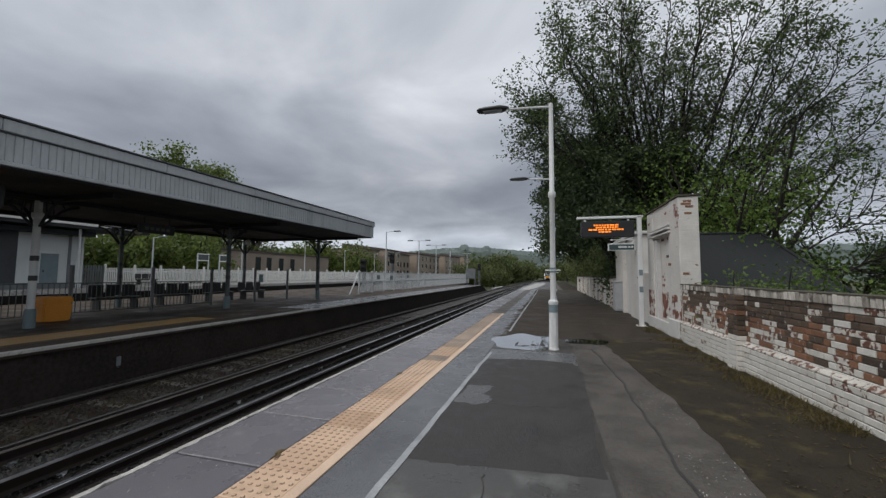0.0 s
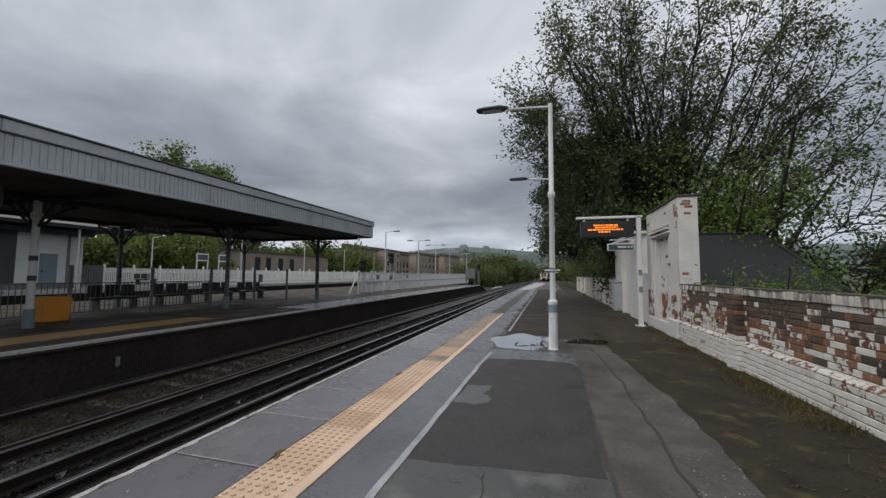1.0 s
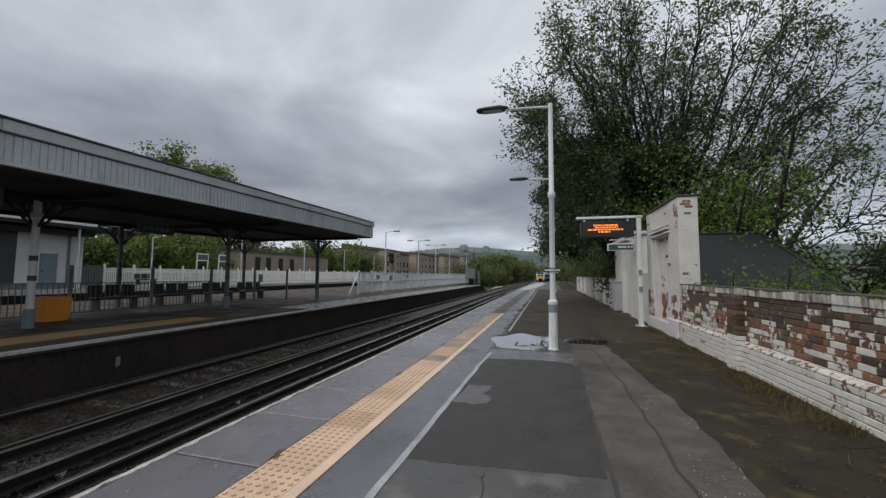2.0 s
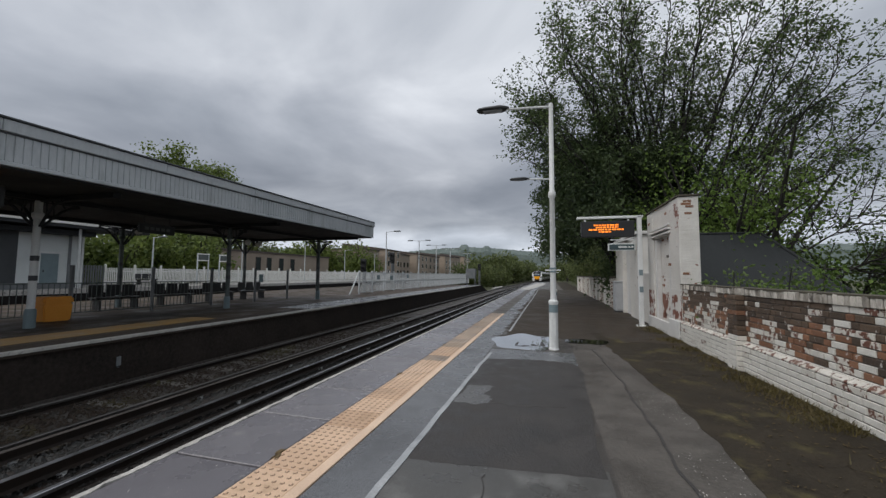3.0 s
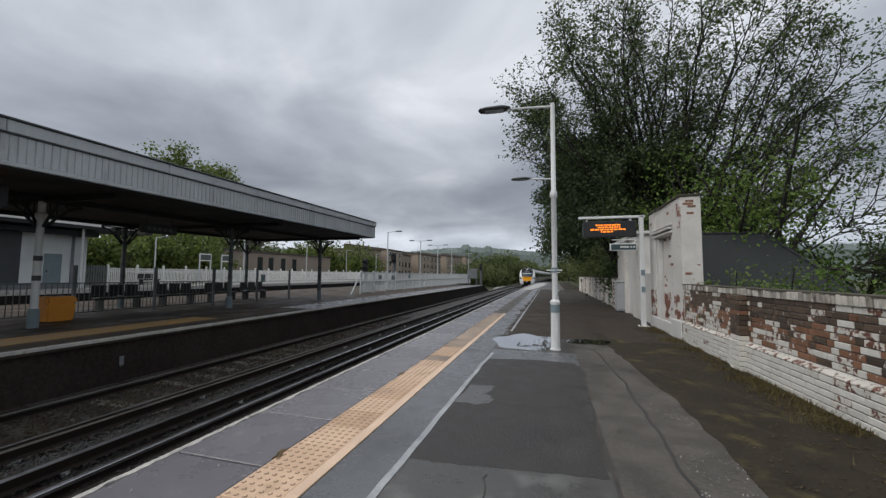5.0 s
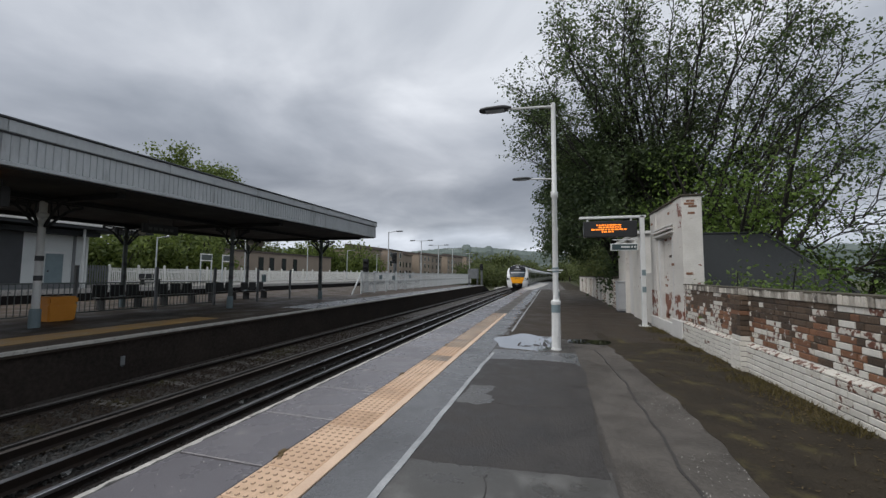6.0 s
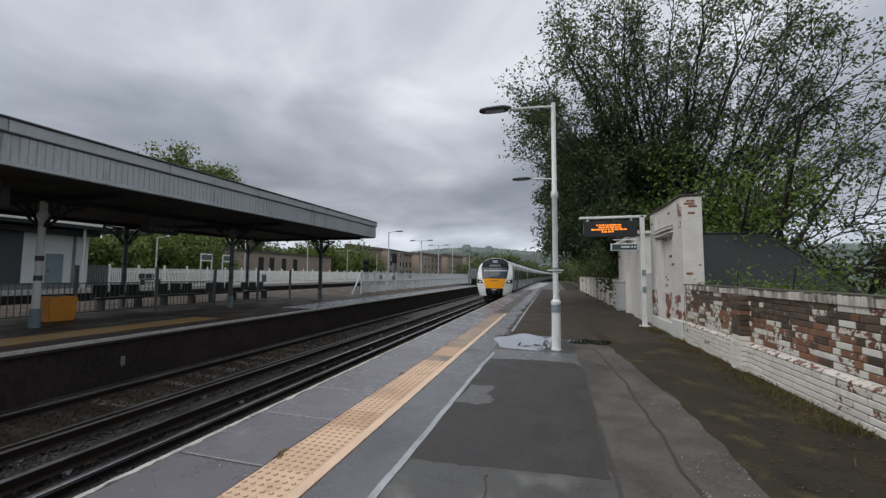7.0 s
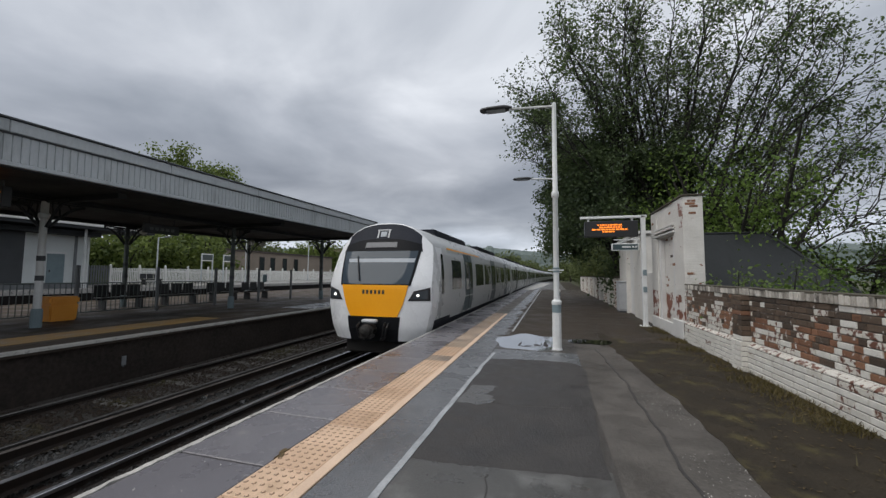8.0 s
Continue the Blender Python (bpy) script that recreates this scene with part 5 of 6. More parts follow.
def stem_tree(name, label, at, ends, seed, per, size, mat, radius=0.12, gap=0.33, reach=(1.0, 2.3), rise=0.55, spread=0.10, flat=0.7, fork=0.40, bunch=4, first=0.05):
    """Limbs that fork into long stems out to given ends, feathered with shoots and twigs that carry leaf sprays."""
    rng = np.random.default_rng(seed)
    t = thing(name, label, "tree", at)
    tips, ways = [], []

    def bough(bm, a, b, n, r0, r1, sway):
        run = b - a
        bow = Vector((0, 0, 1)) * run.length * rng.uniform(-0.10, 0.06) + Vector(rng.normal(0, 0.05, 3)) * run.length
        pts = [a + run * (k / n) + bow * math.sin(math.pi * k / n) + Vector(rng.normal(0, sway, 3)) * (0 < k < n) for k in range(n + 1)]
        tube(bm, pts, [r0 + (r1 - r0) * k / n for k in range(n + 1)], 6, caps=False)
        return pts

    def feather(bm, pts, r0, count):
        n = len(pts) - 1
        for q in range(count):
            f = first + (1 - first) * ((q + rng.random()) / count) ** 0.78
            k = min(n - 1, int(f * n))
            p = pts[k].lerp(pts[k + 1], f * n - k)
            along = (pts[k + 1] - pts[k]).normalized()
            side = Vector(rng.normal(0, 1, 3))
            side = (side - side.dot(along) * along).normalized()
            d = (along * rng.uniform(0.5, 1.0) + side * rng.uniform(0.6, 1.0) + Vector((0, 0, rise * rng.uniform(-0.3, 0.6)))).normalized()
            ln = rng.uniform(*reach) * (1.05 - 0.50 * f)
            m = p + d * ln * 0.5 + Vector(rng.normal(0, 0.04, 3))
            e = p + (d + Vector(rng.normal(0, 0.18, 3))) * ln
            tube(bm, [p, m, e], [0.018, 0.012, 0.005], 4, caps=False)
            for w in range(5):
                g = 0.25 + 0.75 * (w + rng.random()) / 5
                b = p.lerp(m, g * 2) if g < 0.5 else m.lerp(e, g * 2 - 1)
                td = (d * 0.7 + Vector(rng.normal(0, 0.65, 3))).normalized()
                tip = b + td * rng.uniform(0.25, 0.65)
                tube(bm, [b, tip], [0.006, 0.003], 3, caps=False)
                for u in (0.55, 1.0):
                    tips.append(tuple(b.lerp(tip, u)))
                    ways.append(tuple(td))

    ends = [Vector(e) for e in ends]
    for g in range(0, len(ends), bunch):
        group = ends[g:g + bunch]
        base = Vector((rng.normal(0, 0.12), rng.normal(0, 0.12), rng.uniform(0.8, 2.4)))
        mid = sum(group, Vector()) / len(group)
        bm = bmesh.new()
        limb = bough(bm, base, base.lerp(mid, fork * rng.uniform(0.85, 1.2)), 6, radius * rng.uniform(0.85, 1.2), radius * 0.22, 0.05)
        feather(bm, limb[3:], radius, 4)
        for end in group:
            stem = bough(bm, limb[int(rng.integers(4, 7))], end, 8, radius * rng.uniform(0.32, 0.5), 0.010, 0.09)
            feather(bm, stem, radius * 0.4, int((end - stem[0]).length / gap))
        part("limb", bm, M_BARK, t, "dark forking limb with fine twigs", True)
    tr = bmesh.new()
    tube(tr, [(0, 0, -1.3), (0.02, 0, 0), (0.04, 0.03, 1.4), (0, 0, 2.6)], [0.46, 0.36, 0.33, 0.18], 10)
    part("trunk", tr, M_BARK, t, "dark trunk", True)
    leaf_sprays("crown", tips, ways, per, size, mat, t, seed + 1, spread, flat, "open crown of leaf sprays with sky between")
    return t


def crown_ends(n, seed, a0, a1, centre, rx, ry, rz, front=0.9):
    """Ends of stems spread over a rounded crown; angles in degrees from upright; rx: reach to either side."""
    rng = np.random.default_rng(seed)
    out = []
    for k in range(n):
        a = math.radians(a0 + (a1 - a0) * (k + rng.random()) / n)
        b = rng.uniform(-front, front)
        q = rng.uniform(0.80, 1.0) * math.cos(b * 0.8)
        out.append((centre[0] + rx[a > 0] * math.sin(a) * q, centre[1] + ry * math.sin(b), centre[2] + rz * math.cos(a) * q))
    return out


M_LEAF_CROWN = leaf_material("leaf_crown", (0.050, 0.080, 0.036), (0.135, 0.180, 0.070))
M_LEAF_SIDE = leaf_material("leaf_side", (0.040, 0.072, 0.022), (0.125, 0.175, 0.048))
stem_tree("tree", "large spreading tree in young spring leaf behind the wall", (5.0, 19.0, 0), crown_ends(56, 5, -78, 86, (0.0, 0.3, 6.2), (8.2, 9.0), 4.8, 10.6, 0.8), 21, 3, 0.145, M_LEAF_CROWN, 0.15, 0.39, (1.1, 2.5), spread=0.13)
stem_tree("tree", "wide drooping tree with layered green spring leaves", (7.6, 15.6, 0), crown_ends(20, 7, -10, 104, (0.2, 0.2, 2.0), (4.0, 8.0), 2.8, 4.4), 33, 3, 0.125, M_LEAF_SIDE, 0.06, 0.40, (0.9, 2.0), 0.1, 0.14, 0.28)
tree("ivy_clad_tree", "dense dark ivy-clad tree overhanging the platform", (3.4, 21.5, 0), fan(11, 8, 0.45, 0.95, 4.6, 0.12, (1.5, 4.4)) + fan(9, 9, 0.95, 0.14, 2.6, 0.08, (4.2, 6.8)), 44, 78000, 0.15, M_LEAF_DARK, 0.30, 0.01, (3, 6), sprays=0.8)
# ---------------- island platform: fences, seats, bin ----------------
M_FENCE = material("galvanised_fence", (0.10, 0.11, 0.115), (0.20, 0.21, 0.215), 3, (0.4, 0.6), 0.05, 40)
M_PALE = material("pale_grey_railing", (0.42, 0.45, 0.46), (0.58, 0.60, 0.61), 2, (0.4, 0.6), 0.05, 40)
M_PICKET = material("white_picket", (0.72, 0.72, 0.68), (0.84, 0.83, 0.79), 1.5, (0.5, 0.7), 0.05, 30)
M_SEAT = material("dark_seat_metal", (0.018, 0.020, 0.022), (0.040, 0.042, 0.045), 3, (0.35, 0.5), 0.05, 40)
M_BROWNBRICK = material("brown_brick", (0.23, 0.185, 0.145), (0.34, 0.28, 0.225), 0.6, (0.75, 0.9), 0.2, 8)
M_REDBRICK = material("warm_brick", (0.27, 0.215, 0.165), (0.40, 0.325, 0.255), 0.5, (0.75, 0.9), 0.2, 8)
M_ROOFTILE = material("brown_roof", (0.06, 0.048, 0.042), (0.10, 0.08, 0.07), 0.7, (0.7, 0.9), 0.2, 8)
M_WINDOW = glassy("dark_window", (0.03, 0.035, 0.04), 0.08)
M_HUTWHITE = material("pale_rendered_wall", (0.52, 0.55, 0.54), (0.66, 0.69, 0.68), 0.8, (0.6, 0.8), 0.1, 20)
# pale blue-green tint puts the haze of distance into the woods' colour
M_HILL = material("haze_tinted_woods", (0.085, 0.112, 0.105), (0.185, 0.215, 0.200), 0.06, (0.9, 1.0), 0.0, 0.3, spec=0.1)


def island_fence():
    t = thing("platform_fence", "dark steel railing with tall posts on the platform", "fence")
    xs = -14.2
    ys = [0.5, 3.1, 5.7, 8.17, 10.67, 13.22, 15.77, 18.22]
    for y in ys:
        part("post", bbox(xs - 0.045, xs + 0.045, y - 0.045, y + 0.045, 0, 1.62, 0.01), M_FENCE, t)
    bar = mesh_of("bar", bbox(-0.008, 0.008, -0.008, 0.008, 0.12, 1.06), M_GREENGREY)
    for y0, y1 in zip(ys[:6], ys[1:6]):
        for z in (0.14, 1.06):
            part("rail", bbox(xs - 0.02, xs + 0.02, y0, y1, z - 0.016, z + 0.016), M_GREENGREY, t)
        n = 18
        for k in range(1, n):
            piece("bar", bar, t, (xs, y0 + (y1 - y0) * k / n, 0))


island_fence()


def bench(at, turn, label, n=3, back=True):
    t = thing("bench", label, "bench", at, turn, group="platform benches")
    for k in range(n):
        x = (k - (n - 1) / 2) * 0.58
        part("seat", bbox(x - 0.25, x + 0.25, -0.22, 0.22, 0.42, 0.46, 0.012), M_SEAT, t)
        if back:
            bm = bbox(x - 0.25, x + 0.25, 0.20, 0.24, 0.50, 0.92, 0.012)
            part("backrest", bm, M_SEAT, t)
    part("beam", bbox(-n * 0.29, n * 0.29, -0.04, 0.04, 0.36, 0.42, 0.006), M_SEAT, t)
    for s in (-1, 1):
        part("leg", bbox(s * n * 0.22 - 0.03, s * n * 0.22 + 0.03, -0.20, 0.20, 0.0, 0.36, 0.01), M_SEAT, t)
    return t


bench((-16.2, 10.8, 0), 90, "dark metal three-seat bench on the platform")
for x, y in ((-16.2, 13.2), (-16.2, 15.6), (-16.0, 17.6)):
    bench((x, y, 0), 90, "dark metal bench on the island platform")


def grit_bin():
    t = thing("grit_bin", "weathered orange grit bin with sloping lid", "bin", (-13.75, 7.50, 0), 90)
    bm = bmesh.new()
    v = [bm.verts.new((sx * w, sy * d, z)) for z, w, d in ((0, 0.31, 0.25), (0.48, 0.34, 0.28)) for sx, sy in ((-1, -1), (1, -1), (1, 1), (-1, 1))]
    for f in ((3, 2, 1, 0), (4, 5, 6, 7), (0, 1, 5, 4), (1, 2, 6, 5), (2, 3, 7, 6), (3, 0, 4, 7)):
        bm.faces.new([v[i] for i in f])
    bmesh.ops.bevel(bm, geom=bm.edges[:], offset=0.03, segments=2, affect="EDGES")
    part("tub", bm, M_ORANGE, t, "orange plastic tub", True)
    part("lid", bbox(-0.355, 0.355, -0.30, 0.30, 0.48, 0.70, 0.05, 2), M_ORANGE, t, "orange plastic lid", True)


grit_bin()


def hanging_monitor(at):
    t = thing("hanging_monitor", "black departure screen under the canopy", "screen", at)
    case = part("case", bbox(-0.55, 0.55, -0.08, 0.08, -0.22, 0.22, 0.015), M_BLACK, t)
    for x in (-0.4, 0.4):
        part("hanger", tube(bmesh.new(), [(x, 0, 0.2), (x, 0, 0.5)], 0.02, 6), M_DKGREY, t)
    for z in (0.08, -0.02, -0.10):
        part("text_bar", bbox(0.05, 0.48, -0.084, -0.079, z - 0.025, z + 0.025), M_AMBER, case, "glowing amber letters")


hanging_monitor((-11.35, 4.9, 2.95))


def globe_lamp(at):
    t = thing("globe_lamp", "white globe lamp hanging under the canopy", "lamp", at, group="globe lamps")
    part("globe", lathe([(0.03, -0.17), (0.11, -0.14), (0.16, -0.05), (0.16, 0.04), (0.11, 0.13), (0.05, 0.16)], 14), M_PICKET, t, "white glass globe", True)
    part("stem", tube(bmesh.new(), [(0, 0, 0.15), (0, 0, 0.28)], 0.02, 6), M_DKGREY, t)


for y in (17.55, 18.35, 11.6, 5.4):
    globe_lamp((-16.4, y, 3.16))


def hanging_board(at, w, h, label):
    t = thing("hanging_board", label, "sign", at)
    part("panel", bbox(-0.05, 0.05, -w / 2, w / 2, -h / 2, h / 2, 0.012), M_DKGREY, t, "dark sign panel")
    for s in (-0.35, 0.35):
        part("hanger", tube(bmesh.new(), [(0, s * w, h / 2), (0, s * w, h / 2 + 0.35)], 0.018, 6), M_DKGREY, t)
    for k in range(5):
        part("text_bar", bbox(0.05, 0.056, -w * 0.36 + k * w * 0.15, -w * 0.36 + k * w * 0.15 + w * 0.10, -0.05, 0.05), M_FENCE, t)


hanging_board((-13.2, 9.95, 2.92), 1.25, 0.32, "dark hanging platform sign under the canopy")


def litter_bin(at):
    t = thing("litter_bin", "dark blue litter bin by the picket fence", "bin", at)
    part("drum", lathe([(0.22, 0), (0.24, 0.02), (0.24, 0.78), (0.26, 0.80), (0.26, 0.86), (0.2, 0.9)], 14), M_TRAINDOOR, t, "", True)
    part("rim", lathe([(0.27, 0.80), (0.27, 0.84)], 14), M_FENCE, t)


litter_bin((-33.0, 37.6, 0.40))


def pole_lamp(at, h, arms, label, group):
    t = thing("tall_lamp", label, "lamp post", at, group=group)
    part("pole", tube(bmesh.new(), [(0, 0, 0), (0, 0, 1.0), (0, 0, h)], [0.08, 0.06, 0.045], 8), M_PALE, t)
    for s in arms:
        part("arm", tube(bmesh.new(), [(0, 0, h - 0.05), (s * 0.7, 0, h + 0.02), (s * 1.0, 0, h + 0.03)], 0.025, 6), M_PALE, t)
        part("lantern", bbox(min(s * 0.75, s * 1.35), max(s * 0.75, s * 1.35), -0.11, 0.11, h - 0.03, h + 0.08, 0.03), M_FENCE, t)
    return t


for y, arms in ((31.2, (1,)), (40.2, (-1, 1)), (47.0, (-1, 1)), (54.2, (-1, 1)), (66.0, (-1, 1))):
    pole_lamp((-14.0 + dev(y), y, 0), 5.25, arms, "tall pale platform lamp with side lanterns", "island lamps")


def pale_fence():
    t = thing("palisade_fence", "pale grey vertical-bar railing along the platform", "fence")
    ys = stations(24.2, 62.0, 2.1)
    xs = [-12.9 + dev(y) for y in ys]
    bar = mesh_of("bar", bbox(-0.015, 0.015, -0.02, 0.02, 0.10, 1.55), M_PALE)
    for x, y in zip(xs, ys):
        part("post", bbox(x - 0.05, x + 0.05, y - 0.05, y + 0.05, 0, 1.66, 0.01), M_PALE, t)
    for (x0, y0), (x1, y1) in zip(zip(xs, ys), zip(xs[1:], ys[1:])):
        for z in (0.12, 0.85, 1.52):
            part("rail", ribbon([(x0, y0), (x1, y1)], 0.04, z - 0.03, z + 0.03), M_PALE, t)
        for k in range(1, 14):
            piece("bar", bar, t, (x0 + (x1 - x0) * k / 14, y0 + (y1 - y0) * k / 14, 0))
    part("brace", tube(bmesh.new(), [(-12.9, 24.2, 1.6), (-12.9, 22.9, 0.02)], 0.05, 6), M_PALE, t)
    for y, z, w in ((27.0, 1.0, 0.5), (29.5, 0.95, 0.6), (33.5, 1.05, 0.4)):
        part("notice", bbox(-12.86, -12.83, y, y + w, z, z + 0.35, 0.004), M_STEELBLUE, t, "small blue-grey notice")


pale_fence()


def signal(at, h, label):
    t = thing("railway_signal", label, "signal", at, group="railway signals")
    part("post", tube(bmesh.new(), [(0, 0, -0.2), (0, 0, h)], 0.06, 8), M_FENCE, t)
    part("backboard", bbox(-0.24, 0.24, -0.05, 0.02, h, h + 0.95, 0.03), M_BLACK, t)
    for z in (0.25, 0.68):
        hood = lathe([(0.11, 0), (0.11, 0.18), (0.09, 0.18), (0.09, 0.01)], 12)
        bmesh.ops.transform(hood, matrix=Matrix.Translation((0, -0.05, h + z)) @ Matrix.Rotation(math.pi / 2, 4, "X"), verts=hood.verts)
        part("hood", hood, M_BLACK, t)
    part("ladder", bbox(-0.16, 0.16, 0.12, 0.16, 0.0, h, 0.0), M_FENCE, t)
    return t


signal((-13.3, 25.6, 0), 1.6, "black two-lamp signal on a short post")
signal((-13.4, 31.2, 0), 2.4, "black two-lamp signal above the railing")
signal((-9.9, 56.0, -0.5), 2.6, "dark signal at the platform end")
t_box = thing("relay_cabinet", "dark green lineside cabinet at the platform end", "cabinet", (-10.6, 53.2, 0))
part("body", bbox(-0.7, 0.7, -0.4, 0.4, 0.9, 2.3, 0.03), M_FENCE, t_box)
for s in (-0.6, 0.6):
    for q in (-0.3, 0.3):
        part("leg", bbox(s - 0.04, s + 0.04, q - 0.04, q + 0.04, -0.3, 0.9), M_FENCE, t_box)

# ---------------- third platform beyond the second pair of tracks ----------------
Z3 = 0.40
# base colour raised to carry the wet sheen of the rear paving
M_REARPAVE = material("sheen_paled_asphalt", (0.15, 0.145, 0.135), (0.28, 0.27, 0.25), 0.8, (0.3, 0.6), 0.2, 40)
setting("ballast_bed_rear", sweep([(-27.2, -1.24), (-21.8, -1.24), (-21.8, -0.98), (-27.2, -0.98)], stations(-12, 200, 10)), M_BALLAST, "dark ballast between the platforms", "track bed")
for centre in (-23.4,):
    tr = thing("railway_track", "wet railway track beyond the island platform", "track", kind="structure")
    for s in (-1, 1):
        x = centre + s * 0.7525
        part("rail", sweep(rect(x - 0.035, x + 0.035, -0.98, RAIL), stations(-12, 200, 10)), M_RUST, tr)
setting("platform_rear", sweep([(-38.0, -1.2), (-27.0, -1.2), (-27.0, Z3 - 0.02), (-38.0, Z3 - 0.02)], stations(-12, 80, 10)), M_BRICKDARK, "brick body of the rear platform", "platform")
setting("pavement_rear", sweep(rect(-38.0, -27.05, Z3 - 0.02, Z3), stations(-12, 80, 10)), M_REARPAVE, "wet asphalt of the rear platform, paled for its sheen", "pavement")
setting("rear_edge_line", sweep(rect(-27.5, -26.98, Z3 - 0.25, Z3 + 0.01), stations(-12, 80, 10)), M_NOSING, "pale edge of the rear platform", "line")


def picket_fence():
    t = thing("picket_fence", "long white timber picket fence with capped posts", "fence")
    x = -34.0
    ys = stations(21.7, 80.0, 2.3)
    pick = bmesh.new()
    box(pick, -0.012, 0.012, -0.045, 0.045, 0.08, 1.38)
    pick = mesh_of("picket", pick, M_PICKET)
    postb = bbox(-0.07, 0.07, -0.07, 0.07, 0, 1.52, 0.01)
    tube(postb, [(0, 0, 1.52), (0, 0, 1.60), (0, 0, 1.68)], [0.09, 0.10, 0.02], 8)
    postm = mesh_of("post", postb, M_PICKET)
    n = 0
    rest = bmesh.new()
    for y0, y1 in zip(ys, ys[1:]):
        piece("post", postm, t, (x, y0, Z3))
        for z in (0.25, 1.10):
            part("rail", bbox(x - 0.04, x - 0.012, y0, y1, Z3 + z - 0.05, Z3 + z + 0.05), M_PICKET, t)
        for k in range(1, 16):
            y = y0 + (y1 - y0) * k / 16
            if n < 250:
                piece("picket", pick, t, (x, y, Z3))
            else:
                box(rest, x - 0.012, x + 0.012, y - 0.045, y + 0.045, Z3 + 0.08, Z3 + 1.38)
            n += 1
    tagged(part("picket_run", rest, M_PICKET, t), kind="stuff")
    d = thing("dark_fence", "dark slatted fence beside the station building", "fence")
    for k in range(24):
        y = 17.8 + k * 0.17
        part("slat", bbox(x - 0.02, x + 0.02, y, y + 0.10, Z3, Z3 + 1.55), M_FENCE, d)
    part("rail", bbox(x - 0.05, x - 0.02, 17.8, 21.9, Z3 + 1.2, Z3 + 1.3), M_FENCE, d)


picket_fence()


def station_house():
    t = thing("station_building", "pale rendered station building with dark flat roof", "building", (-0.15, -0.28, Z3))
    part("wall", bbox(-34.5, -29.0, 14.4, 17.6, 0, 3.3), M_HUTWHITE, t, "pale rendered wall")
    # this stretch of wall is coloured dark for the shade under the canopy
    part("glazed_wall", bbox(-34.5, -29.0, 2.0, 14.4, 0, 3.3), M_DKGREY, t, "wall coloured dark for the canopy's shade")
    part("roof", bbox(-34.9, -28.2, 1.5, 17.75, 3.3, 3.6, 0.02), M_SOFFIT, t, "dark flat roof")
    d = part("door", bbox(-29.02, -28.96, 15.45, 16.3, 0, 2.12, 0.01), M_STEELBLUE, t, "blue-grey door")
    part("door_frame", bbox(-29.01, -28.97, 15.33, 16.42, 2.12, 2.24), M_WHITEPAINT, t)
    part("handle", bbox(-28.96, -28.92, 15.55, 15.6, 1.0, 1.12), M_BLACK, d)
    part("downpipe", tube(bmesh.new(), [(-28.93, 17.45, 0), (-28.93, 17.45, 3.3)], 0.05, 8), M_WHITEPAINT, t)
    part("corner_trim", bbox(-28.985, -28.95, 16.75, 16.9, 0, 3.3), M_FENCE, t)
    part("plinth", bbox(-28.99, -28.94, 2.0, 17.6, 0, 0.35), M_FENCE, t)
    c = thing("rear_canopy", "dark platform canopy with a white edge board", "canopy", kind="structure")
    part("soffit", bbox(-30.0, -27.55, -6, 20.3, 4.10, 4.27), M_SOFFIT, c)
    part("edge_board", bbox(-27.55, -27.48, -6, 20.3, 4.27, 4.46, 0.01), M_PICKET, c, "white painted edge board")
    part("roof", bbox(-34.5, -27.7, -6, 20.2, 4.275, 4.45), M_DKGREY, c)
    for y in (4.0, 10.0, 16.5):
        part("post", tube(bmesh.new(), [(-28.2, y, Z3), (-28.2, y, 4.1)], 0.07, 8), M_WHITEPAINT, c)


station_house()
bb = bench((-32.9, 24.2, Z3), 90, "blue-grey bench before the picket fence", 3, True)
pole_lamp((-32.0, 23.9, Z3), 4.0, (1,), "slim white lamp post by the picket fence", "rear lamps")
for y in (33.5, 44.5, 55.0, 66.0):
    pole_lamp((-32.0, y, Z3), 4.9, (1,), "slim white lamp post by the picket fence", "rear lamps")


def name_board(at):
    t = thing("name_board", "white-framed platform sign on two posts", "sign", at, 0)
    for s in (-0.6, 0.6):
        part("post", bbox(-0.05, 0.05, s - 0.05, s + 0.05, 0, 2.9, 0.01), M_PALE, t)
    part("board", bbox(-0.01, 0.04, -0.55, 0.55, 2.28, 2.80, 0.01), M_GREENGREY, t, "dark green sign face")
    for z in (2.22, 2.84):
        part("frame_bar", bbox(-0.03, 0.06, -0.65, 0.65, z - 0.05, z + 0.05, 0.01), M_PICKET, t, "white frame bar")


name_board((-32.2, 28.9, Z3))
name_board((-32.2, 31.4, Z3))


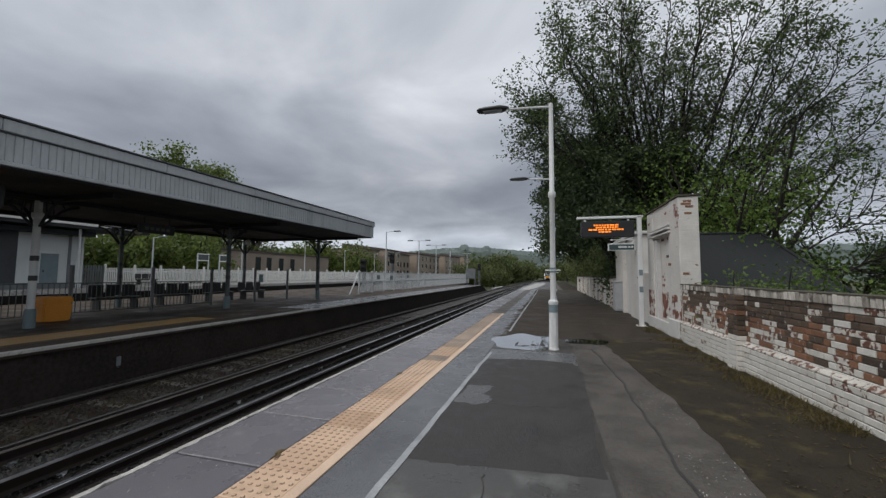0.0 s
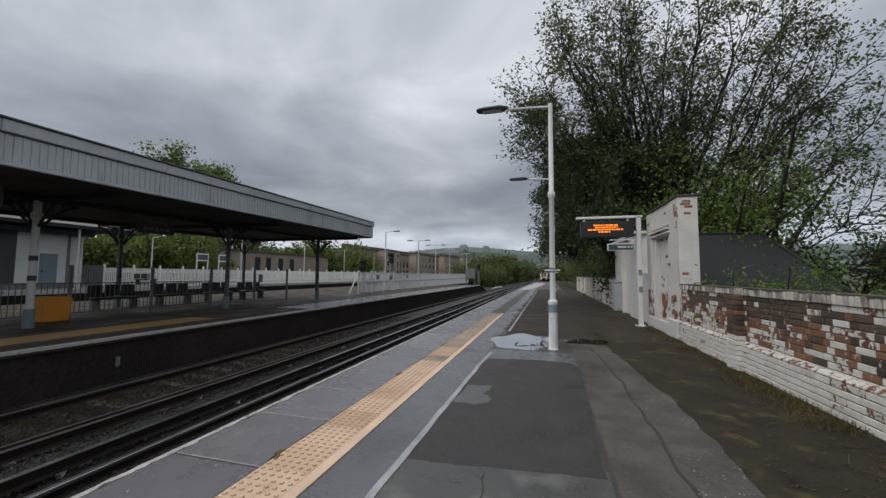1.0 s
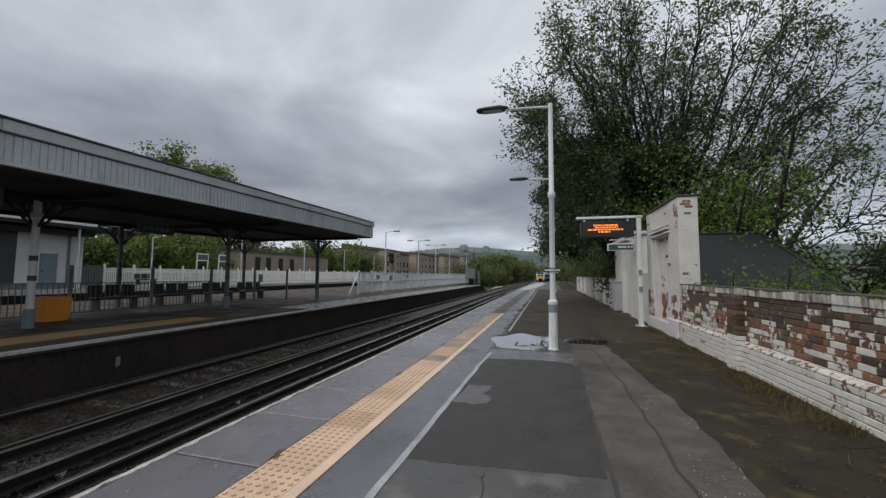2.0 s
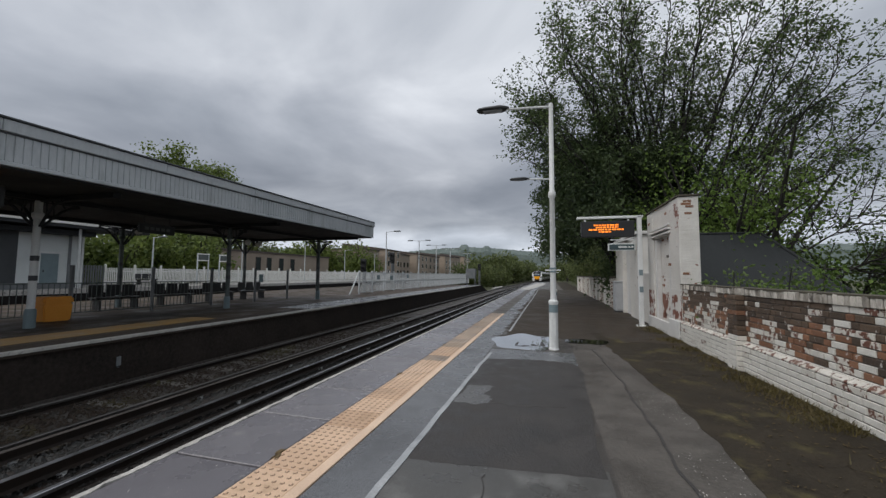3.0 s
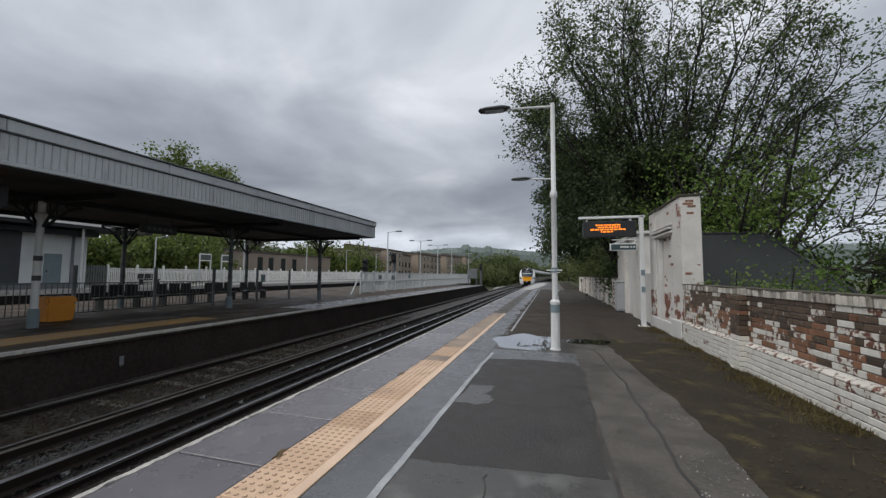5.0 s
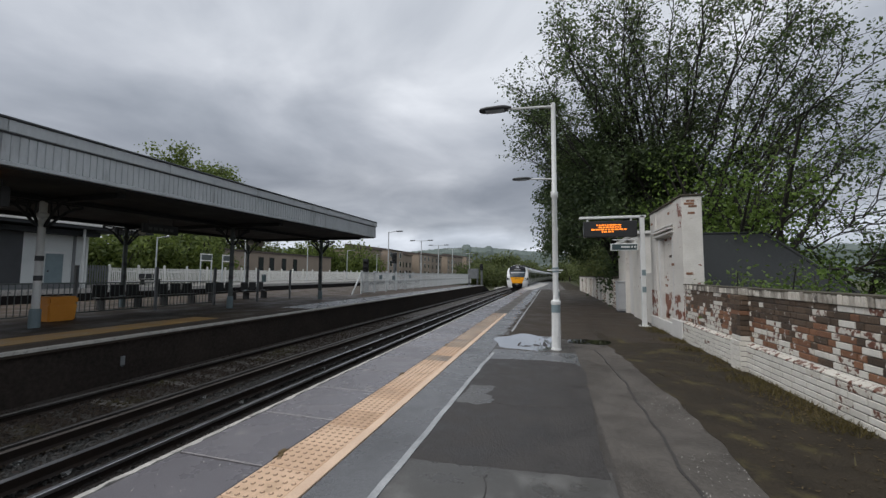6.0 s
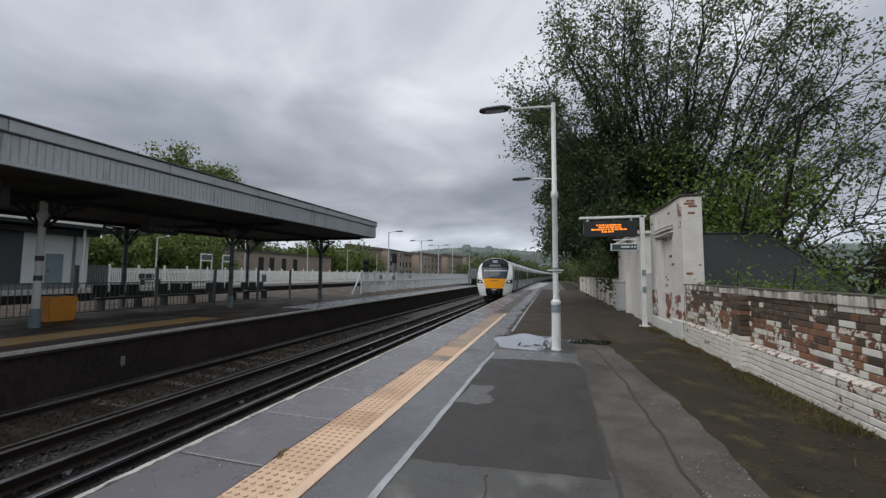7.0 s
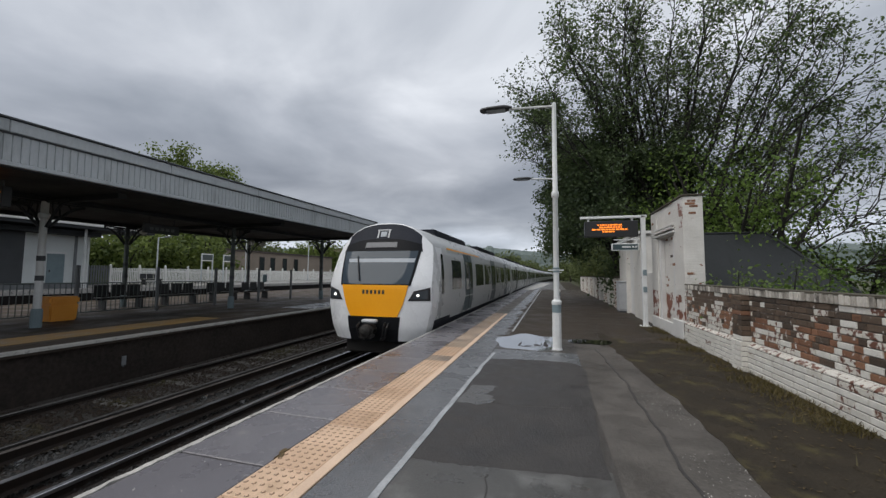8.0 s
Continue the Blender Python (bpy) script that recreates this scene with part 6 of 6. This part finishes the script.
def brick_block(name, label, x0, x1, y0, y1, h, base, wins, mat, mono=0.0):
    """A plain block with real window openings set into its long side."""
    t = thing(name, label, "building", (0, 0, base), group="brick buildings")
    part("wall", bbox(x0, x1, y0, y1, 0, h), mat, t)
    bm = bmesh.new()
    v = [bm.verts.new(p) for p in ((x0 - 0.2, y0 - 0.2, h), (x1 + 0.2, y0 - 0.2, h), (x1 + 0.2, y1 + 0.2, h), (x0 - 0.2, y1 + 0.2, h), (x0 - 0.2, y0 - 0.2, h + 0.25 + mono), (x1 + 0.2, y0 - 0.2, h + 0.25), (x1 + 0.2, y1 + 0.2, h + 0.25), (x0 - 0.2, y1 + 0.2, h + 0.25 + mono))]
    for f in ((3, 2, 1, 0), (4, 5, 6, 7), (0, 1, 5, 4), (1, 2, 6, 5), (2, 3, 7, 6), (3, 0, 4, 7)):
        bm.faces.new([v[i] for i in f])
    part("roof", bm, M_ROOFTILE, t)
    for y, z, w, hh in wins:
        f = part("window", bbox(x1 - 0.05, x1 + 0.04, y - w / 2, y + w / 2, z, z + hh, 0.01), M_WHITEPAINT if mono else M_ROOFTILE, t)
        part("pane", bbox(x1 + 0.02, x1 + 0.055, y - w / 2 + 0.08, y + w / 2 - 0.08, z + 0.08, z + hh - 0.08), M_WINDOW, f)
    return t


brick_block("brick_building", "low brown brick building with narrow tall windows", -50, -42, 37.5, 66, 4.7, -0.2, [(y, 2.0, 1.1, 2.1) for y in (47.1, 49.4, 52.2, 55.0)], M_BROWNBRICK)
for k, (y, w, h) in enumerate(((78, 9, 7.7), (88.5, 10, 8.2), (100, 9, 7.6), (112, 12, 8.4), (128, 14, 8.6), (146, 14, 9.4), (163, 16, 10.0), (182, 14, 10.8))):
    brick_block("terraced_flats", "brown brick terraced flats with stepped roofs", -52, -41 + 1.2 * (k % 2), y, y + w, h, -0.5, [(y + w * f, z, 1.2, 1.5) for f in (0.18, 0.5, 0.82) for z in np.arange(1.6, h - 1.7, 2.4)], M_REDBRICK if k % 2 else M_BROWNBRICK, 1.6 if k % 2 else 0.0)

plate = thing("wall_marker", "small weathered grey marker plate on the platform wall", "sign", (FAR_EDGE - 0.06, 6.16, -0.53))
part("plate", bbox(0.0, 0.02, -0.045, 0.045, -0.10, 0.10, 0.006), M_FENCE, plate)
part("bracket", bbox(-0.01, 0.006, -0.02, 0.02, -0.14, -0.11, 0.002), M_DKGREY, plate)

trough = thing("cable_trough", "pale concrete cable trough lids beside the line", "trough")
for k in range(8):
    part("trough_lid", bbox(-9.6 + dev(66 + k * 1.6), -9.1 + dev(66 + k * 1.6), 66 + k * 1.6, 67.4 + k * 1.6, -1.24, -0.85, 0.02), M_NOSING, trough)

# ---------------- woods and hills ----------------
M_LEAF_HEDGE = leaf_material("leaf_hedge", (0.040, 0.070, 0.020), (0.185, 0.235, 0.058))


def bush_row(name, label, x0, x1, y0, y1, h, n, leaves, size, mat, seed, base=-1.2, lean=0.35):
    """A row of shrubs: stems with leaf clumps in an uneven outline."""
    rng = np.random.default_rng(seed)
    t = tagged(new(name), label, "bushes", "", "stuff")
    centres, bm = [], bmesh.new()
    for k in range(n):
        x, y, hh = rng.uniform(x0, x1), rng.uniform(y0, y1), h * rng.uniform(0.55, 1.1)
        for j in range(5):
            a, f = rng.uniform(0, math.tau), rng.uniform(0.25, 0.45)
            tip = (x + math.cos(a) * hh * f, y + math.sin(a) * hh * f, base + hh * rng.uniform(0.55, 1.0))
            tube(bm, [(x, y, base), ((x * 2 + tip[0]) / 3, (y * 2 + tip[1]) / 3, base + hh * 0.4), tip], [hh * 0.02, hh * 0.013, hh * 0.005], 4, caps=False)
            for q in range(7):
                g = rng.uniform(0.25, 1.05)
                centres.append((x + (tip[0] - x) * g, y + (tip[1] - y) * g, base + (tip[2] - base) * g))
    part("stems", bm, M_BARK, t)
    leaf_cloud("foliage", centres, leaves, size, mat, t, seed, h * 0.09)
    return t


bush_row("hedge", "dense green trees behind the picket fence", -43, -37, 14, 38, 7.4, 46, 60000, 0.42, M_LEAF_HEDGE, 51)
bush_row("hedge", "dark green trees beyond the low building", -62, -54, 30, 75, 11.0, 22, 22000, 0.60, M_LEAF_FAR, 52)
bush_row("woodland", "green scrub beside the line", -17, -10.5, 72, 112, 5.0, 36, 26000, 0.42, M_LEAF_FAR, 53)
bush_row("woodland", "mixed trees along the far line", -21, -8, 115, 190, 9.5, 52, 30000, 0.8, M_LEAF_FAR, 54)
bush_row("woodland", "trees where the line curves out of sight", -16, 14, 190, 330, 9.0, 60, 26000, 0.9, M_LEAF_FAR, 56)
bush_row("woodland", "trees along the bank beside the platform", 5.6, 8.0, 30, 84, 8.0, 40, 40000, 0.36, M_LEAF_FAR, 55, -0.2)
bush_row("woodland", "trees along the cutting past the platform", 5.5, 22, 84, 190, 9.0, 50, 26000, 0.7, M_LEAF_FAR, 57, -0.6)
bush_row("shrubs", "dark shrubs behind the wall", 6.4, 13.0, 8.6, 12.0, 2.0, 14, 14000, 0.085, M_LEAF_SIDE, 58, -0.4)
bush_row("shrubs", "low weeds along the back of the wall", 3.4, 4.6, 7.0, 11.0, 1.55, 12, 5000, 0.08, M_LEAF, 63, -0.1)
bush_row("shrubs", "green undergrowth below the trees", 8.2, 22.0, 12.0, 24.0, 3.6, 28, 26000, 0.15, M_LEAF_SIDE, 59, -0.4)
bush_row("hedge", "dark trees past the end of the canopy", -53, -38, 68, 77, 9.5, 22, 26000, 0.5, M_LEAF_HEDGE, 64)
bush_row("hedge", "distant trees over the roof of the low building", -66, -54, 78, 100, 12.0, 18, 20000, 0.7, M_LEAF_HEDGE, 65)
bush_row("foliage_mass", "light green lower foliage below the tall trees", 4.4, 7.4, 15.4, 18.0, 6.2, 12, 14000, 0.135, M_LEAF_LIGHT, 62, -0.2)
bush_row("fern", "yellow-green young bush behind the wall", 4.75, 5.5, 8.3, 9.2, 1.70, 7, 7000, 0.085, M_LEAF_LIGHT, 60, -0.1)
bush_row("ivy", "dense ivy hanging over the far wall", 6.0, 7.0, 19.0, 33.0, 5.8, 30, 50000, 0.15, M_LEAF_DARK, 61, -0.2)

tree("tall_tree", "tall tree in leaf rising behind the canopy", (-53.5, 45.0, -1.0), [(7.0, (0.30, 0.1, 1.0), 8.0, 0.3), (8.0, (-0.3, 0.1, 1.0), 8.4, 0.28), (7.0, (0.9, 0.0, 0.6), 6.5, 0.2), (7.0, (-0.8, 0.1, 0.7), 7.0, 0.2), (9.0, (0, 0, 1), 7.6, 0.3)], 71, 30000, 0.42, M_LEAF_HEDGE, 0.55)


def hills():
    """Low wooded hills on the skyline, far behind everything; their colour carries the haze."""
    bm = bmesh.new()
    n = 900
    for dist, hgt, seed in ((520.0, 24.0, 1), (760.0, 70.0, 2)):
        rows = []
        for k in range(n + 1):
            a = math.radians(-100 + 160 * k / n)
            x, y = math.sin(a) * dist, math.cos(a) * dist
            h = hgt * (0.72 + 0.35 * noise.noise(Vector((k * 0.009, seed, 0)))) + 1.6 * noise.noise(Vector((k * 0.35, seed * 3, 1))) + 1.8 * noise.noise(Vector((k * 1.3, seed, 2)))
            g = math.degrees(a)
            h += 6.5 * math.exp(-((g + 12.3) / 0.6) ** 6) + 4.5 * math.exp(-((g + 8.9) / 0.45) ** 6) if seed == 2 else 0.0
            rows.append([bm.verts.new((x, y, -1.3)), bm.verts.new((x * 1.02, y * 1.02, h * 0.8)), bm.verts.new((x * 1.06, y * 1.06, h)), bm.verts.new((x * 1.25, y * 1.25, -1.3))])
        for a, b in zip(rows, rows[1:]):
            for j in range(3):
                bm.faces.new((a[j], b[j], b[j + 1], a[j + 1]))
    setting("backdrop_hills", bm, M_HILL, "wooded hills on the horizon, haze in their colour", "hills", True)


hills()

# ---------------- grass at the wall foot ----------------


def tufts():
    rng = np.random.default_rng(14)
    v, f = [], []
    for _ in range(11000):
        y = rng.uniform(3.2, 11.5)
        c = max(0.0, noise.noise(Vector((y * 2.2, 0.3, 5.0))) + 0.22)
        if rng.random() > c * 1.3:
            continue
        x = WALL_X - 0.07 - abs(rng.normal(0, 0.16 + 0.12 * c))
        h, a = rng.uniform(0.015, 0.085), rng.uniform(0, math.tau)
        dx, dy = math.cos(a) * 0.006, math.sin(a) * 0.006
        lx, ly = rng.normal(0, 0.04, 2)
        b = len(v)
        v += [(x - dx, y - dy, 0), (x + dx, y + dy, 0), (x + lx, y + ly, h)]
        f.append((b, b + 1, b + 2))
    me = bpy.data.meshes.new("grass_tufts")
    me.from_pydata(v, [], f)
    me.materials.append(M_LEAF_DRY)
    tagged(new("grass_tufts", me), "straggling grass and moss along the wall foot", "grass", "", "stuff")


M_LEAF_DRY = leaf_material("dry_grass", (0.050, 0.046, 0.018), (0.150, 0.118, 0.046))
tufts()

M_LITTER = leaf_material("dead_leaf", (0.05, 0.035, 0.018), (0.16, 0.12, 0.06))


def litter(name, label, category, n, x0, x1, y0, y1, size, mat, seed, z=0.006):
    """Small flat scraps strewn over the ground, too many to count."""
    rng = np.random.default_rng(seed)
    v, f = [], []
    for _ in range(n):
        x, y, a, s = rng.uniform(x0, x1), rng.uniform(y0, y1), rng.uniform(0, math.tau), size * rng.uniform(0.5, 1.4)
        if noise.noise(Vector((x * 1.3, y * 0.9, seed))) < -0.12:
            continue
        c, q = math.cos(a) * s, math.sin(a) * s
        b = len(v)
        v += [(x - c, y - q, z), (x + q * 0.5, y - c * 0.5, z + 0.004), (x + c, y + q, z + rng.uniform(0.002, 0.012)), (x - q * 0.5, y + c * 0.5, z + 0.004)]
        f += [(b, b + 1, b + 2), (b, b + 2, b + 3)]
    me = bpy.data.meshes.new(name)
    me.from_pydata(v, [], f)
    me.materials.append(mat)
    tagged(new(name, me), label, category, "", "stuff")


litter("leaf_litter", "dead leaves and scraps on the mossy verge", "leaf litter", 1500, 1.55, 2.72, 2.4, 13.0, 0.016, M_LITTER, 5)
litter("leaf_litter", "dead leaves drifted against the wall foot", "leaf litter", 1500, 2.35, 2.76, 2.4, 12.0, 0.018, M_LITTER, 6)
litter("chippings", "pale stone chippings in the worn asphalt", "chippings", 420, 0.92, 1.36, 2.3, 5.2, 0.006, M_NOSING, 7, 0.002)
litter("chippings", "pale grit on the wet coping slabs", "chippings", 160, -2.8, -2.1, 1.6, 6.0, 0.007, M_NOSING, 8, 0.003)

# ---------------- paving pieces ----------------


M_TACTILE_WORN = material("muddy_tactile_paving", (0.22, 0.175, 0.13), (0.44, 0.345, 0.26), 1.8, (0.25, 0.55), 0.15, 70, rand=0.3, c=(0.15, 0.125, 0.105), c_at=(0.50, 0.66), c_scale=2.2)
# darker tone for blister sides, their shading put into the colour
M_BLISTER_SHADE = material("shaded_blister_side", (0.16, 0.095, 0.055), (0.34, 0.22, 0.14), 6, (0.4, 0.6), 0.1, 60)


def paving():
    c = thing("coping_slabs", "wet grey concrete slabs along the platform edge", "pavement", kind="structure")
    m = mesh_of("coping_slab", bbox(EDGE + 0.065, -2.03, 0.010, 0.904, -0.05, 0.0, 0.006), M_COPING)
    y = -6.77
    while y < 80:
        piece("coping_slab", m, c, (dev(y), y, random.uniform(-0.002, 0.002)))
        y += 0.914
    part("bedding", sweep(rect(EDGE + 0.02, -1.5, -0.06, -0.012), stations(-12, PLAT_END)), M_ASPHALT_NEW, c)
    t = thing("tactile_strip", "buff blister tactile paving along the platform", "pavement", kind="structure")
    bm = bbox(-0.198, 0.198, 0.004, 0.396, -0.04, 0.002, 0.003)
    n = 6
    for r in range(6):
        for k in range(6):
            x, yy = -0.1667 + 0.0667 * k, 0.0333 + r * 0.0667
            lo = [bm.verts.new((x + 0.0185 * math.cos(j * math.tau / n), yy + 0.0185 * math.sin(j * math.tau / n), 0.002)) for j in range(n)]
            hi = [bm.verts.new((x + 0.011 * math.cos(j * math.tau / n), yy + 0.011 * math.sin(j * math.tau / n), 0.0075)) for j in range(n)]
            bm.faces.new(hi)
            for j in range(n):
                bm.faces.new((lo[j], lo[(j + 1) % n], hi[(j + 1) % n], hi[j])).material_index = 1
    m = mesh_of("tactile_slab", bm, [M_TACTILE, M_BLISTER_SHADE])
    line = mesh_of("edge_strip", bbox(-0.045, 0.045, 0.001, 0.799, -0.03, 0.003, 0.003), M_YELLOW)
    worn = m.copy()
    worn.materials[0] = M_TACTILE_WORN
    for k in range(50):
        y = -6.0 + k * 0.4
        piece("tactile_slab", worn if y > 7.0 or (y > 5.4 and k % 3 == 0) else m, t, (-1.825, -6.0 + k * 0.4, random.uniform(-0.0015, 0.002)))
    for k in range(25):
        piece("edge_strip", line, t, (-1.58, -6.0 + k * 0.8, 0.0))


paving()
slab("pavement_far_strip", -2.02, -1.52, 14.0, PLAT_END, M_ASPHALT_OLD, "worn asphalt beyond the tactile strip")

motions()
